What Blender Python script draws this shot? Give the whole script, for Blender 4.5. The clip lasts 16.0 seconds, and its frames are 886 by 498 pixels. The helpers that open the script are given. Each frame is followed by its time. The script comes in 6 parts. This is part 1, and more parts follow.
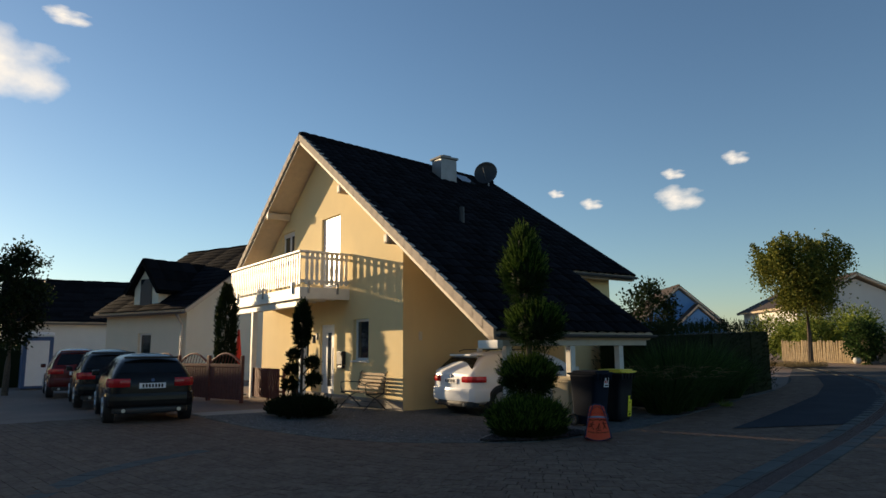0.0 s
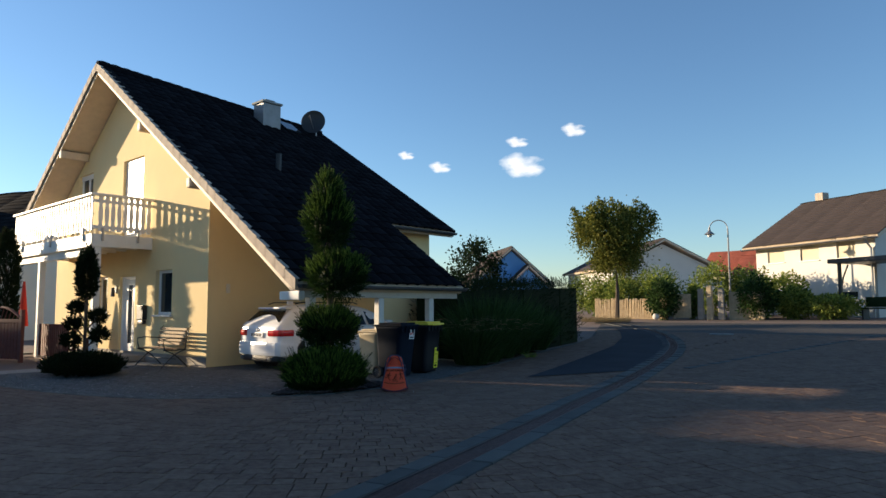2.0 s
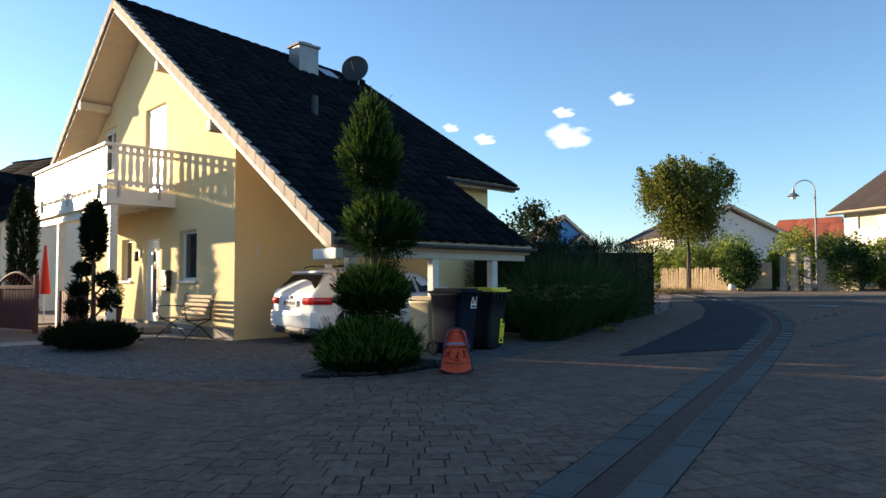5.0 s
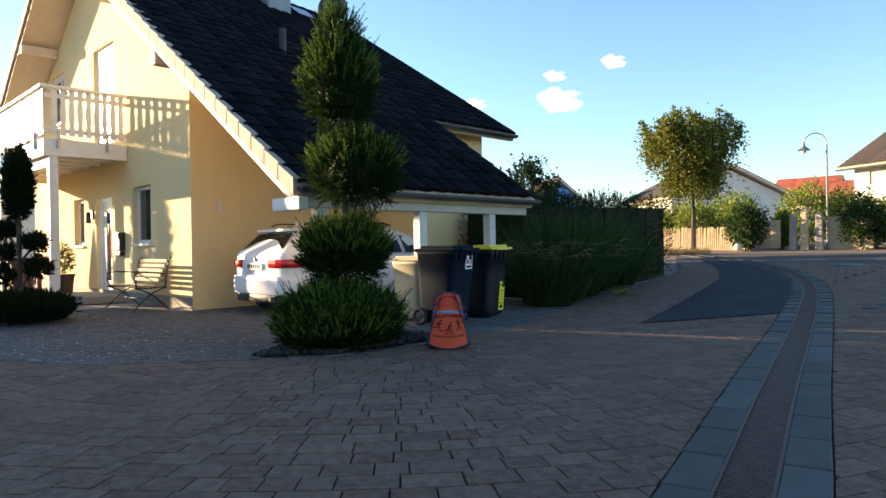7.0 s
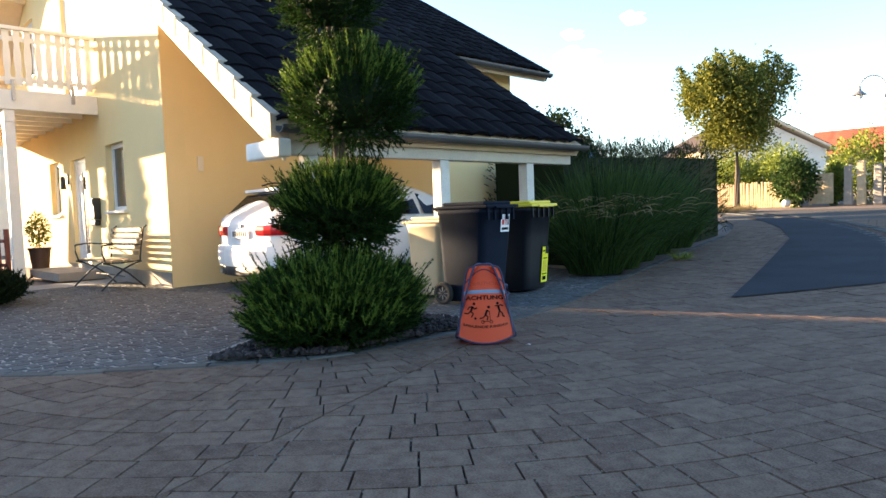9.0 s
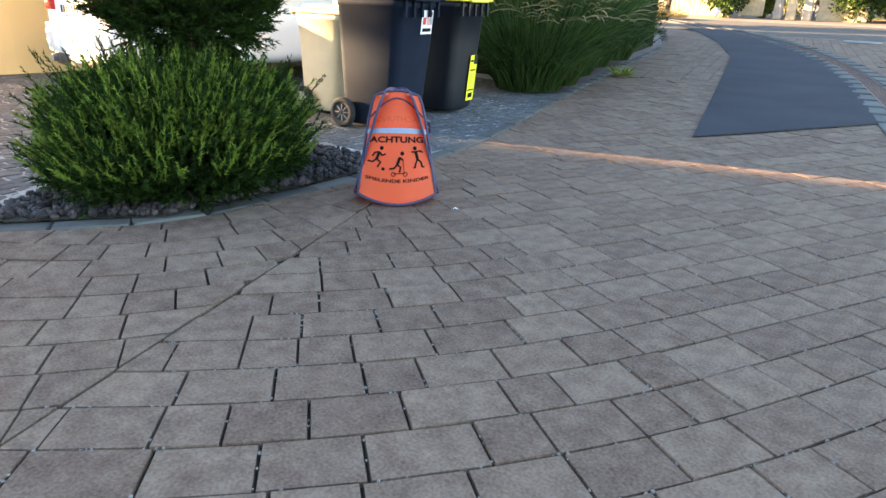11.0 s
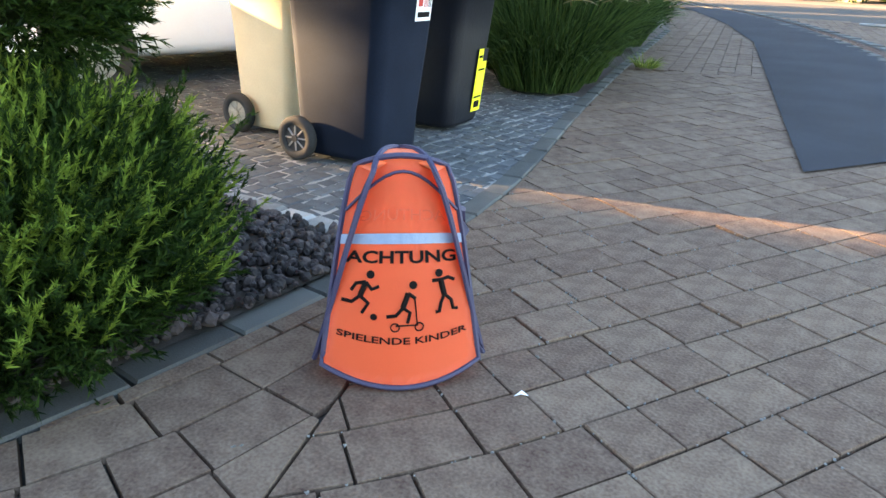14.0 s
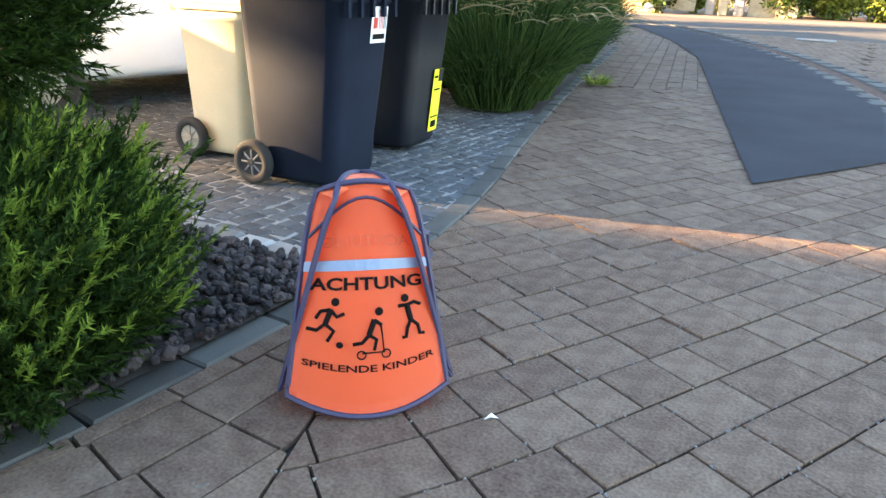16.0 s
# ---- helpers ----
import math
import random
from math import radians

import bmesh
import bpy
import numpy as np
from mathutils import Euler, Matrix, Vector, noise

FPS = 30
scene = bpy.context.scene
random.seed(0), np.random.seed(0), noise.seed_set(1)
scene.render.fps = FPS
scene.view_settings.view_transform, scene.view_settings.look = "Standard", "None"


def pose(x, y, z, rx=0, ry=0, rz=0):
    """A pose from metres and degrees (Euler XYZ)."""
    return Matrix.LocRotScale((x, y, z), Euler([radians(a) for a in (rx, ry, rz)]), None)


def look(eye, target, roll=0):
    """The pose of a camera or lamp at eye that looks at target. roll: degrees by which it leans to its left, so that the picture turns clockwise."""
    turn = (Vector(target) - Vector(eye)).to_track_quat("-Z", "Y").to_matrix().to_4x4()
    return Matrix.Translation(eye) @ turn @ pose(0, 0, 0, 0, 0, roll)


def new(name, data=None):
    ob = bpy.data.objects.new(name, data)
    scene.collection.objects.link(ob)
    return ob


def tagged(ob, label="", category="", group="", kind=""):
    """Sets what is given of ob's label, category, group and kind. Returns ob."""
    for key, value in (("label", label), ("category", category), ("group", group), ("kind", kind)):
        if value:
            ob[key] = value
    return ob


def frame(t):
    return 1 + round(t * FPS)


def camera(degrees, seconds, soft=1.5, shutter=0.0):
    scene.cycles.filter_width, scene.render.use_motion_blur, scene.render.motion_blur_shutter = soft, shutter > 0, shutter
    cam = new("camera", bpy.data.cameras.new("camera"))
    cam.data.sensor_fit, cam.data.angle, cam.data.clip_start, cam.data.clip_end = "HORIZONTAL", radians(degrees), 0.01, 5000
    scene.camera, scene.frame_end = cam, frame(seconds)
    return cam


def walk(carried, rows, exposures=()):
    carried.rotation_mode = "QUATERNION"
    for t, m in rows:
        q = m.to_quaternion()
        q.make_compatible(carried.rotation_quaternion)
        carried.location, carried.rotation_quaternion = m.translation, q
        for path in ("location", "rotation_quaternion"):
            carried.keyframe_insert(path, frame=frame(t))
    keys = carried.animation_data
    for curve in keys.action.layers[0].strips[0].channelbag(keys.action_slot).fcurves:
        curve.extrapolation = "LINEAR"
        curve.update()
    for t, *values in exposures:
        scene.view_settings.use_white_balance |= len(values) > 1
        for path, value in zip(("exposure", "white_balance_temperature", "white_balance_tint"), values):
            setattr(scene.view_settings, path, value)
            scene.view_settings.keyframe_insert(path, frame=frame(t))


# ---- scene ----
# ---------------------------------------------------------------- camera
cam = camera(67.0, 16.0)
PATH = [
    (0, (0.247, 1.835, 1.512), (-1.369, 2.977, 1.806), -0.4),
    (0.5, (0.361, 1.688, 1.48), (-1.153, 2.955, 1.798), 0.9),
    (1, (0.452, 2.321, 1.431), (-0.93, 3.732, 1.745), 1.3),
    (1.5, (0.657, 2.444, 1.41), (-0.636, 3.951, 1.651), 0.9),
    (2, (0.414, 2.725, 1.358), (-0.913, 4.211, 1.531), -0.3),
    (2.5, (0.306, 2.927, 1.291), (-1.024, 4.412, 1.446), 0.4),
    (3, (0.047, 3.131, 1.308), (-1.264, 4.633, 1.463), 1.6),
    (3.5, (-0.601, 3.4, 1.27), (-1.99, 4.832, 1.413), -1.2),
    (4, (-1.025, 3.603, 1.222), (-2.472, 4.978, 1.351), 0.1),
    (4.2, (-1.101, 3.742, 1.229), (-2.533, 5.133, 1.357), 0.2),
    (6.3, (-2.397, 5.101, 1.044), (-3.839, 6.487, 1.065), -1.0),
    (6.5, (-2.522, 5.222, 1.031), (-3.986, 6.585, 1.046), -0.7),
    (7, (-2.738, 5.557, 1.045), (-4.151, 6.973, 1.038), -0.9),
    (7.5, (-3.176, 5.972, 0.949), (-4.646, 7.327, 0.888), -1.8),
    (8, (-3.567, 6.23, 0.924), (-5.049, 7.569, 0.829), -0.7),
    (8.5, (-3.908, 6.579, 0.911), (-5.327, 7.981, 0.771), -1.6),
    (9, (-4.215, 6.892, 0.963), (-5.667, 8.263, 0.854), -2.1),
    (9.5, (-4.474, 7.154, 1.021), (-5.826, 8.619, 0.868), -2.7),
    (10, (-4.757, 7.461, 1.03), (-6.047, 8.932, 0.616), 0.8),
    (10.2, (-4.823, 7.541, 1.053), (-6.089, 9.005, 0.549), 1.4),
    (12.3, (-6.014, 8.672, 0.927), (-7.116, 10.138, 0.131), 3.0),
    (12.5, (-6.105, 8.777, 0.915), (-7.194, 10.257, 0.127), 2.3),
    (13, (-6.352, 9.064, 0.946), (-7.513, 10.495, 0.169), 2.9),
    (13.5, (-6.494, 9.186, 0.967), (-7.636, 10.627, 0.18), 4.0),
    (14, (-6.586, 9.25, 0.985), (-7.652, 10.759, 0.219), 3.0),
    (14.5, (-6.591, 9.293, 0.973), (-7.629, 10.813, 0.191), 2.8),
    (15, (-6.593, 9.296, 0.961), (-7.595, 10.811, 0.124), 2.8),
    (15.5, (-6.593, 9.284, 0.984), (-7.568, 10.84, 0.191), 2.4),
    (16, (-6.607, 9.254, 0.998), (-7.584, 10.846, 0.284), 2.6),
]
walk(cam, [(t, look(eye, target, roll)) for t, eye, target, roll in PATH],
     exposures=[(0.0, 0.3, 6800, 10), (0.8, 0.45, 6250, 10), (1.5, 0.65, 6100, 10), (3.5, 1.0, 6100, 10), (6.5, 1.6, 6600, 12), (8.0, 2.25, 7000, 14), (8.7, 2.55, 7100, 15), (9.5, 2.58, 7400, 16), (10.2, 3.48, 8000, 17), (12.5, 3.92, 8900, 19), (16.0, 4.1, 8900, 19)])

# ---------------------------------------------------------------- light
SUN_AZ, SUN_EL = math.atan2(-0.93, -0.36), radians(10.5)
world = bpy.data.worlds.new("evening_sky")
scene.world = world
world.use_nodes = True
wn = world.node_tree.nodes
sky = wn.new("ShaderNodeTexSky")
sky.sky_type, sky.sun_disc = "NISHITA", False
sky.sun_elevation, sky.sun_rotation = SUN_EL, SUN_AZ % (2 * math.pi)
sky.air_density, sky.dust_density, sky.ozone_density = 1.0, 0.18, 3.0
world.node_tree.links.new(sky.outputs[0], wn["Background"].inputs[0])
wn["Background"].inputs[1].default_value = 0.12
sun = new("evening_sun", bpy.data.lights.new("evening_sun", "SUN"))
sun.data.energy, sun.data.angle, sun.data.color = 5.4, radians(0.6), (1.0, 0.76, 0.48)
toward_sun = Vector((math.sin(SUN_AZ) * math.cos(SUN_EL), math.cos(SUN_AZ) * math.cos(SUN_EL), math.sin(SUN_EL)))
sun.matrix_world = look((0, 0, 40), Vector((0, 0, 40)) - toward_sun)

# ---------------------------------------------------------------- helpers of this scene
def gz(x, y):
    """Height of the ground, which climbs gently beyond the drive."""
    u = max(0.0, y - 13.0)
    return 0.036 * u * u / (u + 4.0)

def gza(y):
    u = np.maximum(0.0, y - 13.0)
    return 0.036 * u * u / (u + 4.0)

def material(name, colour, rough=0.8, metal=0.0, vary=0.15, scale=4.0, fine=60.0, bump=0.2, tint=None, pieces="", piece_amount=0.25, spec=0.5, trans=0.0, bump_dist=0.01):
    """A surface with stains at one scale, grain at another, and relief."""
    m = bpy.data.materials.new(name)
    m.use_nodes = True
    n, l = m.node_tree.nodes, m.node_tree.links
    b = n["Principled BSDF"]
    b.inputs["Roughness"].default_value, b.inputs["Metallic"].default_value = rough, metal
    b.inputs["Specular IOR Level"].default_value = spec
    b.inputs["Transmission Weight"].default_value = trans
    co = n.new("ShaderNodeTexCoord")
    big, small = n.new("ShaderNodeTexNoise"), n.new("ShaderNodeTexNoise")
    big.inputs["Scale"].default_value, big.inputs["Detail"].default_value = scale, 5
    small.inputs["Scale"].default_value, small.inputs["Detail"].default_value = fine, 3
    l.new(co.outputs["Object"], big.inputs["Vector"]); l.new(co.outputs["Object"], small.inputs["Vector"])
    add = n.new("ShaderNodeMath"); add.operation = "ADD"
    l.new(big.outputs["Fac"], add.inputs[0]); l.new(small.outputs["Fac"], add.inputs[1])
    value = add.outputs[0]
    if pieces:
        src = n.new("ShaderNodeNewGeometry" if pieces == "island" else "ShaderNodeObjectInfo").outputs["Random Per Island" if pieces == "island" else "Random"]
        mul = n.new("ShaderNodeMath"); mul.operation = "MULTIPLY_ADD"
        l.new(src, mul.inputs[0]); mul.inputs[1].default_value = piece_amount * 8; l.new(value, mul.inputs[2])
        sub = n.new("ShaderNodeMath"); sub.operation = "SUBTRACT"
        l.new(mul.outputs[0], sub.inputs[0]); sub.inputs[1].default_value = piece_amount * 4
        value = sub.outputs[0]
    ramp = n.new("ShaderNodeMapRange")
    ramp.inputs["From Min"].default_value, ramp.inputs["From Max"].default_value = 0.55, 1.45
    l.new(value, ramp.inputs["Value"])
    mix = n.new("ShaderNodeMix"); mix.data_type = "RGBA"
    c = np.array(colour)
    lo, hi = np.clip(c * (1 - 1.6 * vary), 0, 1), np.clip(c * (1 + 1.4 * vary), 0, 1)
    if tint is not None:
        hi = np.array(tint)
    mix.inputs["A"].default_value, mix.inputs["B"].default_value = (*lo, 1), (*hi, 1)
    l.new(ramp.outputs["Result"], mix.inputs["Factor"])
    l.new(mix.outputs["Result"], b.inputs["Base Color"])
    if bump:
        bp = n.new("ShaderNodeBump")
        bp.inputs["Strength"].default_value, bp.inputs["Distance"].default_value = bump, bump_dist
        l.new(small.outputs["Fac"], bp.inputs["Height"]); l.new(bp.outputs["Normal"], b.inputs["Normal"])
    return m

def leafy(name, colour, tip, rough=0.6):
    """Foliage: each leaf has its own tone, and some light passes through."""
    m = bpy.data.materials.new(name)
    m.use_nodes = True
    n, l = m.node_tree.nodes, m.node_tree.links
    b = n["Principled BSDF"]
    geo, mix = n.new("ShaderNodeNewGeometry"), n.new("ShaderNodeMix")
    mix.data_type = "RGBA"
    mix.inputs["A"].default_value, mix.inputs["B"].default_value = (*colour, 1), (*tip, 1)
    l.new(geo.outputs["Random Per Island"], mix.inputs["Factor"])
    l.new(mix.outputs["Result"], b.inputs["Base Color"])
    b.inputs["Roughness"].default_value = rough
    b.inputs["Specular IOR Level"].default_value = 0.1
    tr = n.new("ShaderNodeBsdfTranslucent")
    l.new(mix.outputs["Result"], tr.inputs["Color"])
    ms = n.new("ShaderNodeMixShader"); ms.inputs[0].default_value = 0.3
    l.new(b.outputs[0], ms.inputs[1]); l.new(tr.outputs[0], ms.inputs[2])
    l.new(ms.outputs[0], n["Material Output"].inputs["Surface"])
    return m

def mesh_object(name, verts, faces, mat, parent=None, smooth=False):
    me = bpy.data.meshes.new(name)
    me.from_pydata([tuple(v) for v in verts] if not isinstance(verts, np.ndarray) else verts.tolist(), [], faces if not isinstance(faces, np.ndarray) else faces.tolist())
    me.update()
    if mat:
        me.materials.append(mat)
    if smooth:
        me.polygons.foreach_set("use_smooth", [True] * len(me.polygons))
    ob = new(name, me)
    ob.parent = parent
    return ob

def part(name, bm, mat, parent=None, label="", smooth=False):
    me = bpy.data.meshes.new(name)
    bmesh.ops.recalc_face_normals(bm, faces=bm.faces)
    bm.to_mesh(me)
    bm.free()
    me.materials.append(mat)
    if smooth:
        me.polygons.foreach_set("use_smooth", [True] * len(me.polygons))
    ob = new(name, me)
    ob.parent = parent
    if label:
        ob["label"] = label
    return ob

def thing(name, m, label, category, group="", kind=""):
    ob = new(name)
    ob.matrix_world = m
    return tagged(ob, label, category, group, kind)

def box(x0, x1, y0, y1, z0, z1, bevel=0.0, bm=None):
    own = bmesh.new() if bm is None else bm
    got = bmesh.ops.create_cube(own, size=1.0)
    for v in got["verts"]:
        v.co = Vector(((x0 + x1) / 2 + v.co.x * (x1 - x0), (y0 + y1) / 2 + v.co.y * (y1 - y0), (z0 + z1) / 2 + v.co.z * (z1 - z0)))
    if bevel:
        edges = list({e for v in got["verts"] for e in v.link_edges})
        bmesh.ops.bevel(own, geom=edges, offset=bevel, segments=2, affect="EDGES", profile=0.6)
    return own

def rod(p, q, r, r2=None, n=10, bm=None, caps=True):
    """A round bar from p to q."""
    own = bmesh.new() if bm is None else bm
    p, q = Vector(p), Vector(q)
    got = bmesh.ops.create_cone(own, cap_ends=caps, segments=n, radius1=r, radius2=r if r2 is None else r2, depth=(q - p).length)
    m = Matrix.Translation((p + q) / 2) @ (q - p).to_track_quat("Z", "Y").to_matrix().to_4x4()
    bmesh.ops.transform(own, matrix=m, verts=got["verts"])
    return own

def tube(points, r, n=8, bm=None, closed=False):
    """A pipe of radius r (one number or one a point) along points."""
    own = bmesh.new() if bm is None else bm
    pts = [Vector(p) for p in points]
    rings = []
    for i, p in enumerate(pts):
        a = pts[i - 1] if (i or closed) else p
        b = pts[(i + 1) % len(pts)] if (i < len(pts) - 1 or closed) else p
        d = (b - a).normalized()
        side = d.cross(Vector((0, 0, 1)))
        side = side.normalized() if side.length > 1e-3 else Vector((1, 0, 0))
        up = side.cross(d)
        rr = r[i] if hasattr(r, "__len__") else r
        rings.append([own.verts.new(p + rr * (math.cos(k * 2 * math.pi / n) * side + math.sin(k * 2 * math.pi / n) * up)) for k in range(n)])
    pairs = list(zip(rings, rings[1:])) + ([(rings[-1], rings[0])] if closed else [])
    for s, t in pairs:
        for k in range(n):
            own.faces.new((s[k], s[(k + 1) % n], t[(k + 1) % n], t[k]))
    if not closed:
        own.faces.new(rings[0][::-1]); own.faces.new(rings[-1])
    return own

def slab(outline, thick, bm=None):
    """A flat outline (3D points in one plane) given a thickness along its normal, downward."""
    own = bmesh.new() if bm is None else bm
    vs = [Vector(p) for p in outline]
    n = (vs[1] - vs[0]).cross(vs[2] - vs[1]).normalized()
    if n.z < 0:
        n = -n
    top = [own.verts.new(v) for v in vs]
    bot = [own.verts.new(v - n * thick) for v in vs]
    own.faces.new(top); own.faces.new(bot[::-1])
    for i in range(len(vs)):
        j = (i + 1) % len(vs)
        own.faces.new((top[i], bot[i], bot[j], top[j]))
    return own

def blades(base, way, length, width, bend=0.0, seg=1, rng=None):
    """Many thin leaves as one soup: base and way are n x 3; length and width n."""
    n = len(base)
    way = way / np.linalg.norm(way, axis=1)[:, None]
    side = np.cross(way, rng.normal(size=(n, 3)))
    side /= np.linalg.norm(side, axis=1)[:, None] + 1e-9
    vs, fs = [], []
    k = 2 * seg + 1
    v = np.zeros((n, k, 3))
    for s in range(seg):
        f = s / seg
        mid = base + way * (length * f)[:, None]
        mid[:, 2] -= bend * length * f * f
        w = (width * (1 - 0.35 * f))[:, None] * side / 2
        v[:, 2 * s], v[:, 2 * s + 1] = mid - w, mid + w
    tip = base + way * length[:, None]
    tip[:, 2] -= bend * length
    v[:, -1] = tip
    idx = np.arange(n)[:, None] * k
    faces = []
    for s in range(seg - 1):
        faces += (idx + np.array([[2 * s, 2 * s + 1, 2 * s + 3, 2 * s + 2]])).tolist()
    faces += (idx + np.array([[k - 3, k - 2, k - 1]])).tolist()
    return v.reshape(-1, 3), faces

def leaves(base, way, size, aspect, rng):
    """Diamond-shaped leaves."""
    n = len(base)
    way = way / np.linalg.norm(way, axis=1)[:, None]
    side = np.cross(way, rng.normal(size=(n, 3)))
    side /= np.linalg.norm(side, axis=1)[:, None] + 1e-9
    s = size[:, None]
    v = np.stack([base, base + way * s * 0.5 + side * s * aspect / 2, base + way * s, base + way * s * 0.5 - side * s * aspect / 2], 1)
    return v.reshape(-1, 3), (np.arange(n)[:, None] * 4 + np.arange(4)[None]).tolist()

def inside(x, y, poly):
    hit = np.zeros(np.shape(x), bool)
    for (x0, y0), (x1, y1) in zip(poly, poly[1:] + poly[:1]):
        hit ^= ((y0 > y) != (y1 > y)) & (x < (x1 - x0) * (y - y0) / (y1 - y0 + 1e-12) + x0)
    return hit

def smooth_line(pts, step):
    """Points at even steps along a rounded polyline."""
    p = np.array(pts, float)
    for _ in range(3):
        q = [p[0]]
        for a, b in zip(p, p[1:]):
            q += [0.75 * a + 0.25 * b, 0.25 * a + 0.75 * b]
        p = np.array(q + [p[-1]])
    d = np.r_[0, np.cumsum(np.linalg.norm(np.diff(p, axis=0), axis=1))]
    s = np.arange(0, d[-1], step)
    return np.stack([np.interp(s, d, p[:, 0]), np.interp(s, d, p[:, 1])], 1)

def normals2(line):
    t = np.gradient(line, axis=0)
    t /= np.linalg.norm(t, axis=1)[:, None]
    return np.stack([-t[:, 1], t[:, 0]], 1)

# ---------------------------------------------------------------- materials
M_PAVER = material("concrete_paver", (0.218, 0.113, 0.084), 0.9, vary=0.42, scale=14, fine=110, bump=0.9, tint=(0.238, 0.165, 0.117), pieces="island", piece_amount=0.03, spec=0.2, bump_dist=0.004)
M_PAVER_ONE = material("concrete_paver_single", (0.218, 0.113, 0.084), 0.9, vary=0.42, scale=14, fine=110, bump=0.9, tint=(0.238, 0.165, 0.117), pieces="object", piece_amount=0.03, spec=0.2, bump_dist=0.004)
M_JOINT = material("joint_sand", (0.05, 0.045, 0.04), 0.95, fine=300, bump=0.4)
M_GROUND = material("far_paving", (0.18, 0.13, 0.105), 0.9, vary=0.2, scale=0.7, fine=25)
M_GRANITE = material("granite_cobble", (0.07, 0.077, 0.08), 0.75, vary=0.35, scale=9, fine=220, bump=0.4, pieces="island", piece_amount=0.06, bump_dist=0.004)
M_GRIT = material("pale_joint_grit", (0.3, 0.295, 0.275), 0.95, fine=400, bump=0.5)
M_CONC = material("concrete_strip", (0.23, 0.235, 0.225), 0.85, vary=0.22, scale=5, fine=160, pieces="island", piece_amount=0.12)
M_GRATE = material("rusty_grate", (0.10, 0.055, 0.045), 0.6, metal=0.4, vary=0.3, scale=10)
M_ASPHALT = material("asphalt", (0.03, 0.034, 0.042), 0.95, vary=0.25, scale=1.2, fine=300, bump=0.6, bump_dist=0.004, spec=0.15)
M_SOIL = material("dark_soil", (0.045, 0.035, 0.028), 0.95, fine=80)
M_PEBBLE = material("lava_pebble", (0.036, 0.027, 0.026), 0.85, vary=0.4, scale=20, pieces="island", piece_amount=0.25)
M_YELLOW = material("yellow_render", (0.8, 0.63, 0.33), 0.9, vary=0.05, scale=1.2, fine=180, bump=0.25, bump_dist=0.004)
M_WHITE_WALL = material("white_render", (0.64, 0.62, 0.57), 0.9, vary=0.05, scale=1.0, fine=150, bump=0.2)
M_CREAM_WALL = material("cream_render", (0.76, 0.69, 0.55), 0.9, vary=0.05, scale=1.0, fine=150, bump=0.2)
M_BLUE_WALL = material("blue_render", (0.12, 0.3, 0.6), 0.9, vary=0.06, scale=1.0)
M_PAINT = material("white_painted_wood", (0.8, 0.77, 0.7), 0.5, vary=0.06, scale=5, fine=80, bump=0.08)
M_SOFFIT = material("cream_boarding", (0.62, 0.5, 0.36), 0.6, vary=0.1, scale=5)
M_POST = material("weathered_white_post", (0.58, 0.56, 0.51), 0.6, vary=0.14, scale=5)
M_BEAM = material("dull_beam_paint", (0.5, 0.45, 0.38), 0.6, vary=0.12, scale=5)
M_PVC = material("white_plastic_frame", (0.8, 0.8, 0.79), 0.35, vary=0.03, bump=0.0)
M_TILE = material("anthracite_roof_tile", (0.009, 0.009, 0.011), 0.95, vary=0.3, scale=2, fine=60, bump=0.3, pieces="island", piece_amount=0.12, spec=0.04)
M_VERGE = material("concrete_verge_tile", (0.46, 0.38, 0.3), 0.85, vary=0.2, scale=6)
M_TILE_BROWN = material("brown_roof_tile", (0.05, 0.034, 0.027), 0.85, vary=0.25, scale=2)
M_TILE_RED = material("red_roof_tile", (0.36, 0.09, 0.045), 0.7, vary=0.2, scale=2)
M_GUTTER = material("dark_weathered_gutter", (0.09, 0.09, 0.095), 0.5, metal=0.3, vary=0.15)
M_ZINC = material("zinc_gutter", (0.42, 0.42, 0.42), 0.45, metal=0.7, vary=0.12)
M_BLACK = material("black_painted_steel", (0.02, 0.02, 0.022), 0.5, vary=0.2, bump=0.0)
M_RUBBER = material("tyre_rubber", (0.02, 0.02, 0.02), 0.85, vary=0.2)
M_WOOD = material("weathered_slat_wood", (0.36, 0.24, 0.12), 0.7, vary=0.25, scale=12, fine=90)
M_REDWOOD = material("red_stained_wood", (0.16, 0.045, 0.03), 0.7, vary=0.25, scale=8)
M_PALISADE = material("weathered_palisade", (0.42, 0.33, 0.21), 0.85, vary=0.3, scale=6, pieces="island", piece_amount=0.2)
M_BARK = material("bark", (0.09, 0.065, 0.045), 0.9, vary=0.35, scale=14, bump=0.6)
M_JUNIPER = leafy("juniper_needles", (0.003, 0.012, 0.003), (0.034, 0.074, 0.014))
M_JTIP = leafy("sunlit_juniper_tips", (0.05, 0.105, 0.015), (0.21, 0.3, 0.048))
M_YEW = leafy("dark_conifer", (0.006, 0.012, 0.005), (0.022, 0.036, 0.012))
M_HEDGE = leafy("thuja_hedge", (0.006, 0.016, 0.006), (0.024, 0.042, 0.014))
M_GRASS = leafy("ornamental_grass", (0.007, 0.021, 0.006), (0.07, 0.125, 0.034))
M_DRY = leafy("dry_grass", (0.16, 0.12, 0.06), (0.32, 0.25, 0.13))
M_LEAF = leafy("tree_leaf", (0.05, 0.075, 0.016), (0.22, 0.215, 0.04))
M_SHUTTER = material("cream_shutter_slat", (0.6, 0.52, 0.36), 0.6, vary=0.06)
M_BUSH = leafy("garden_bush", (0.06, 0.11, 0.025), (0.32, 0.36, 0.07))
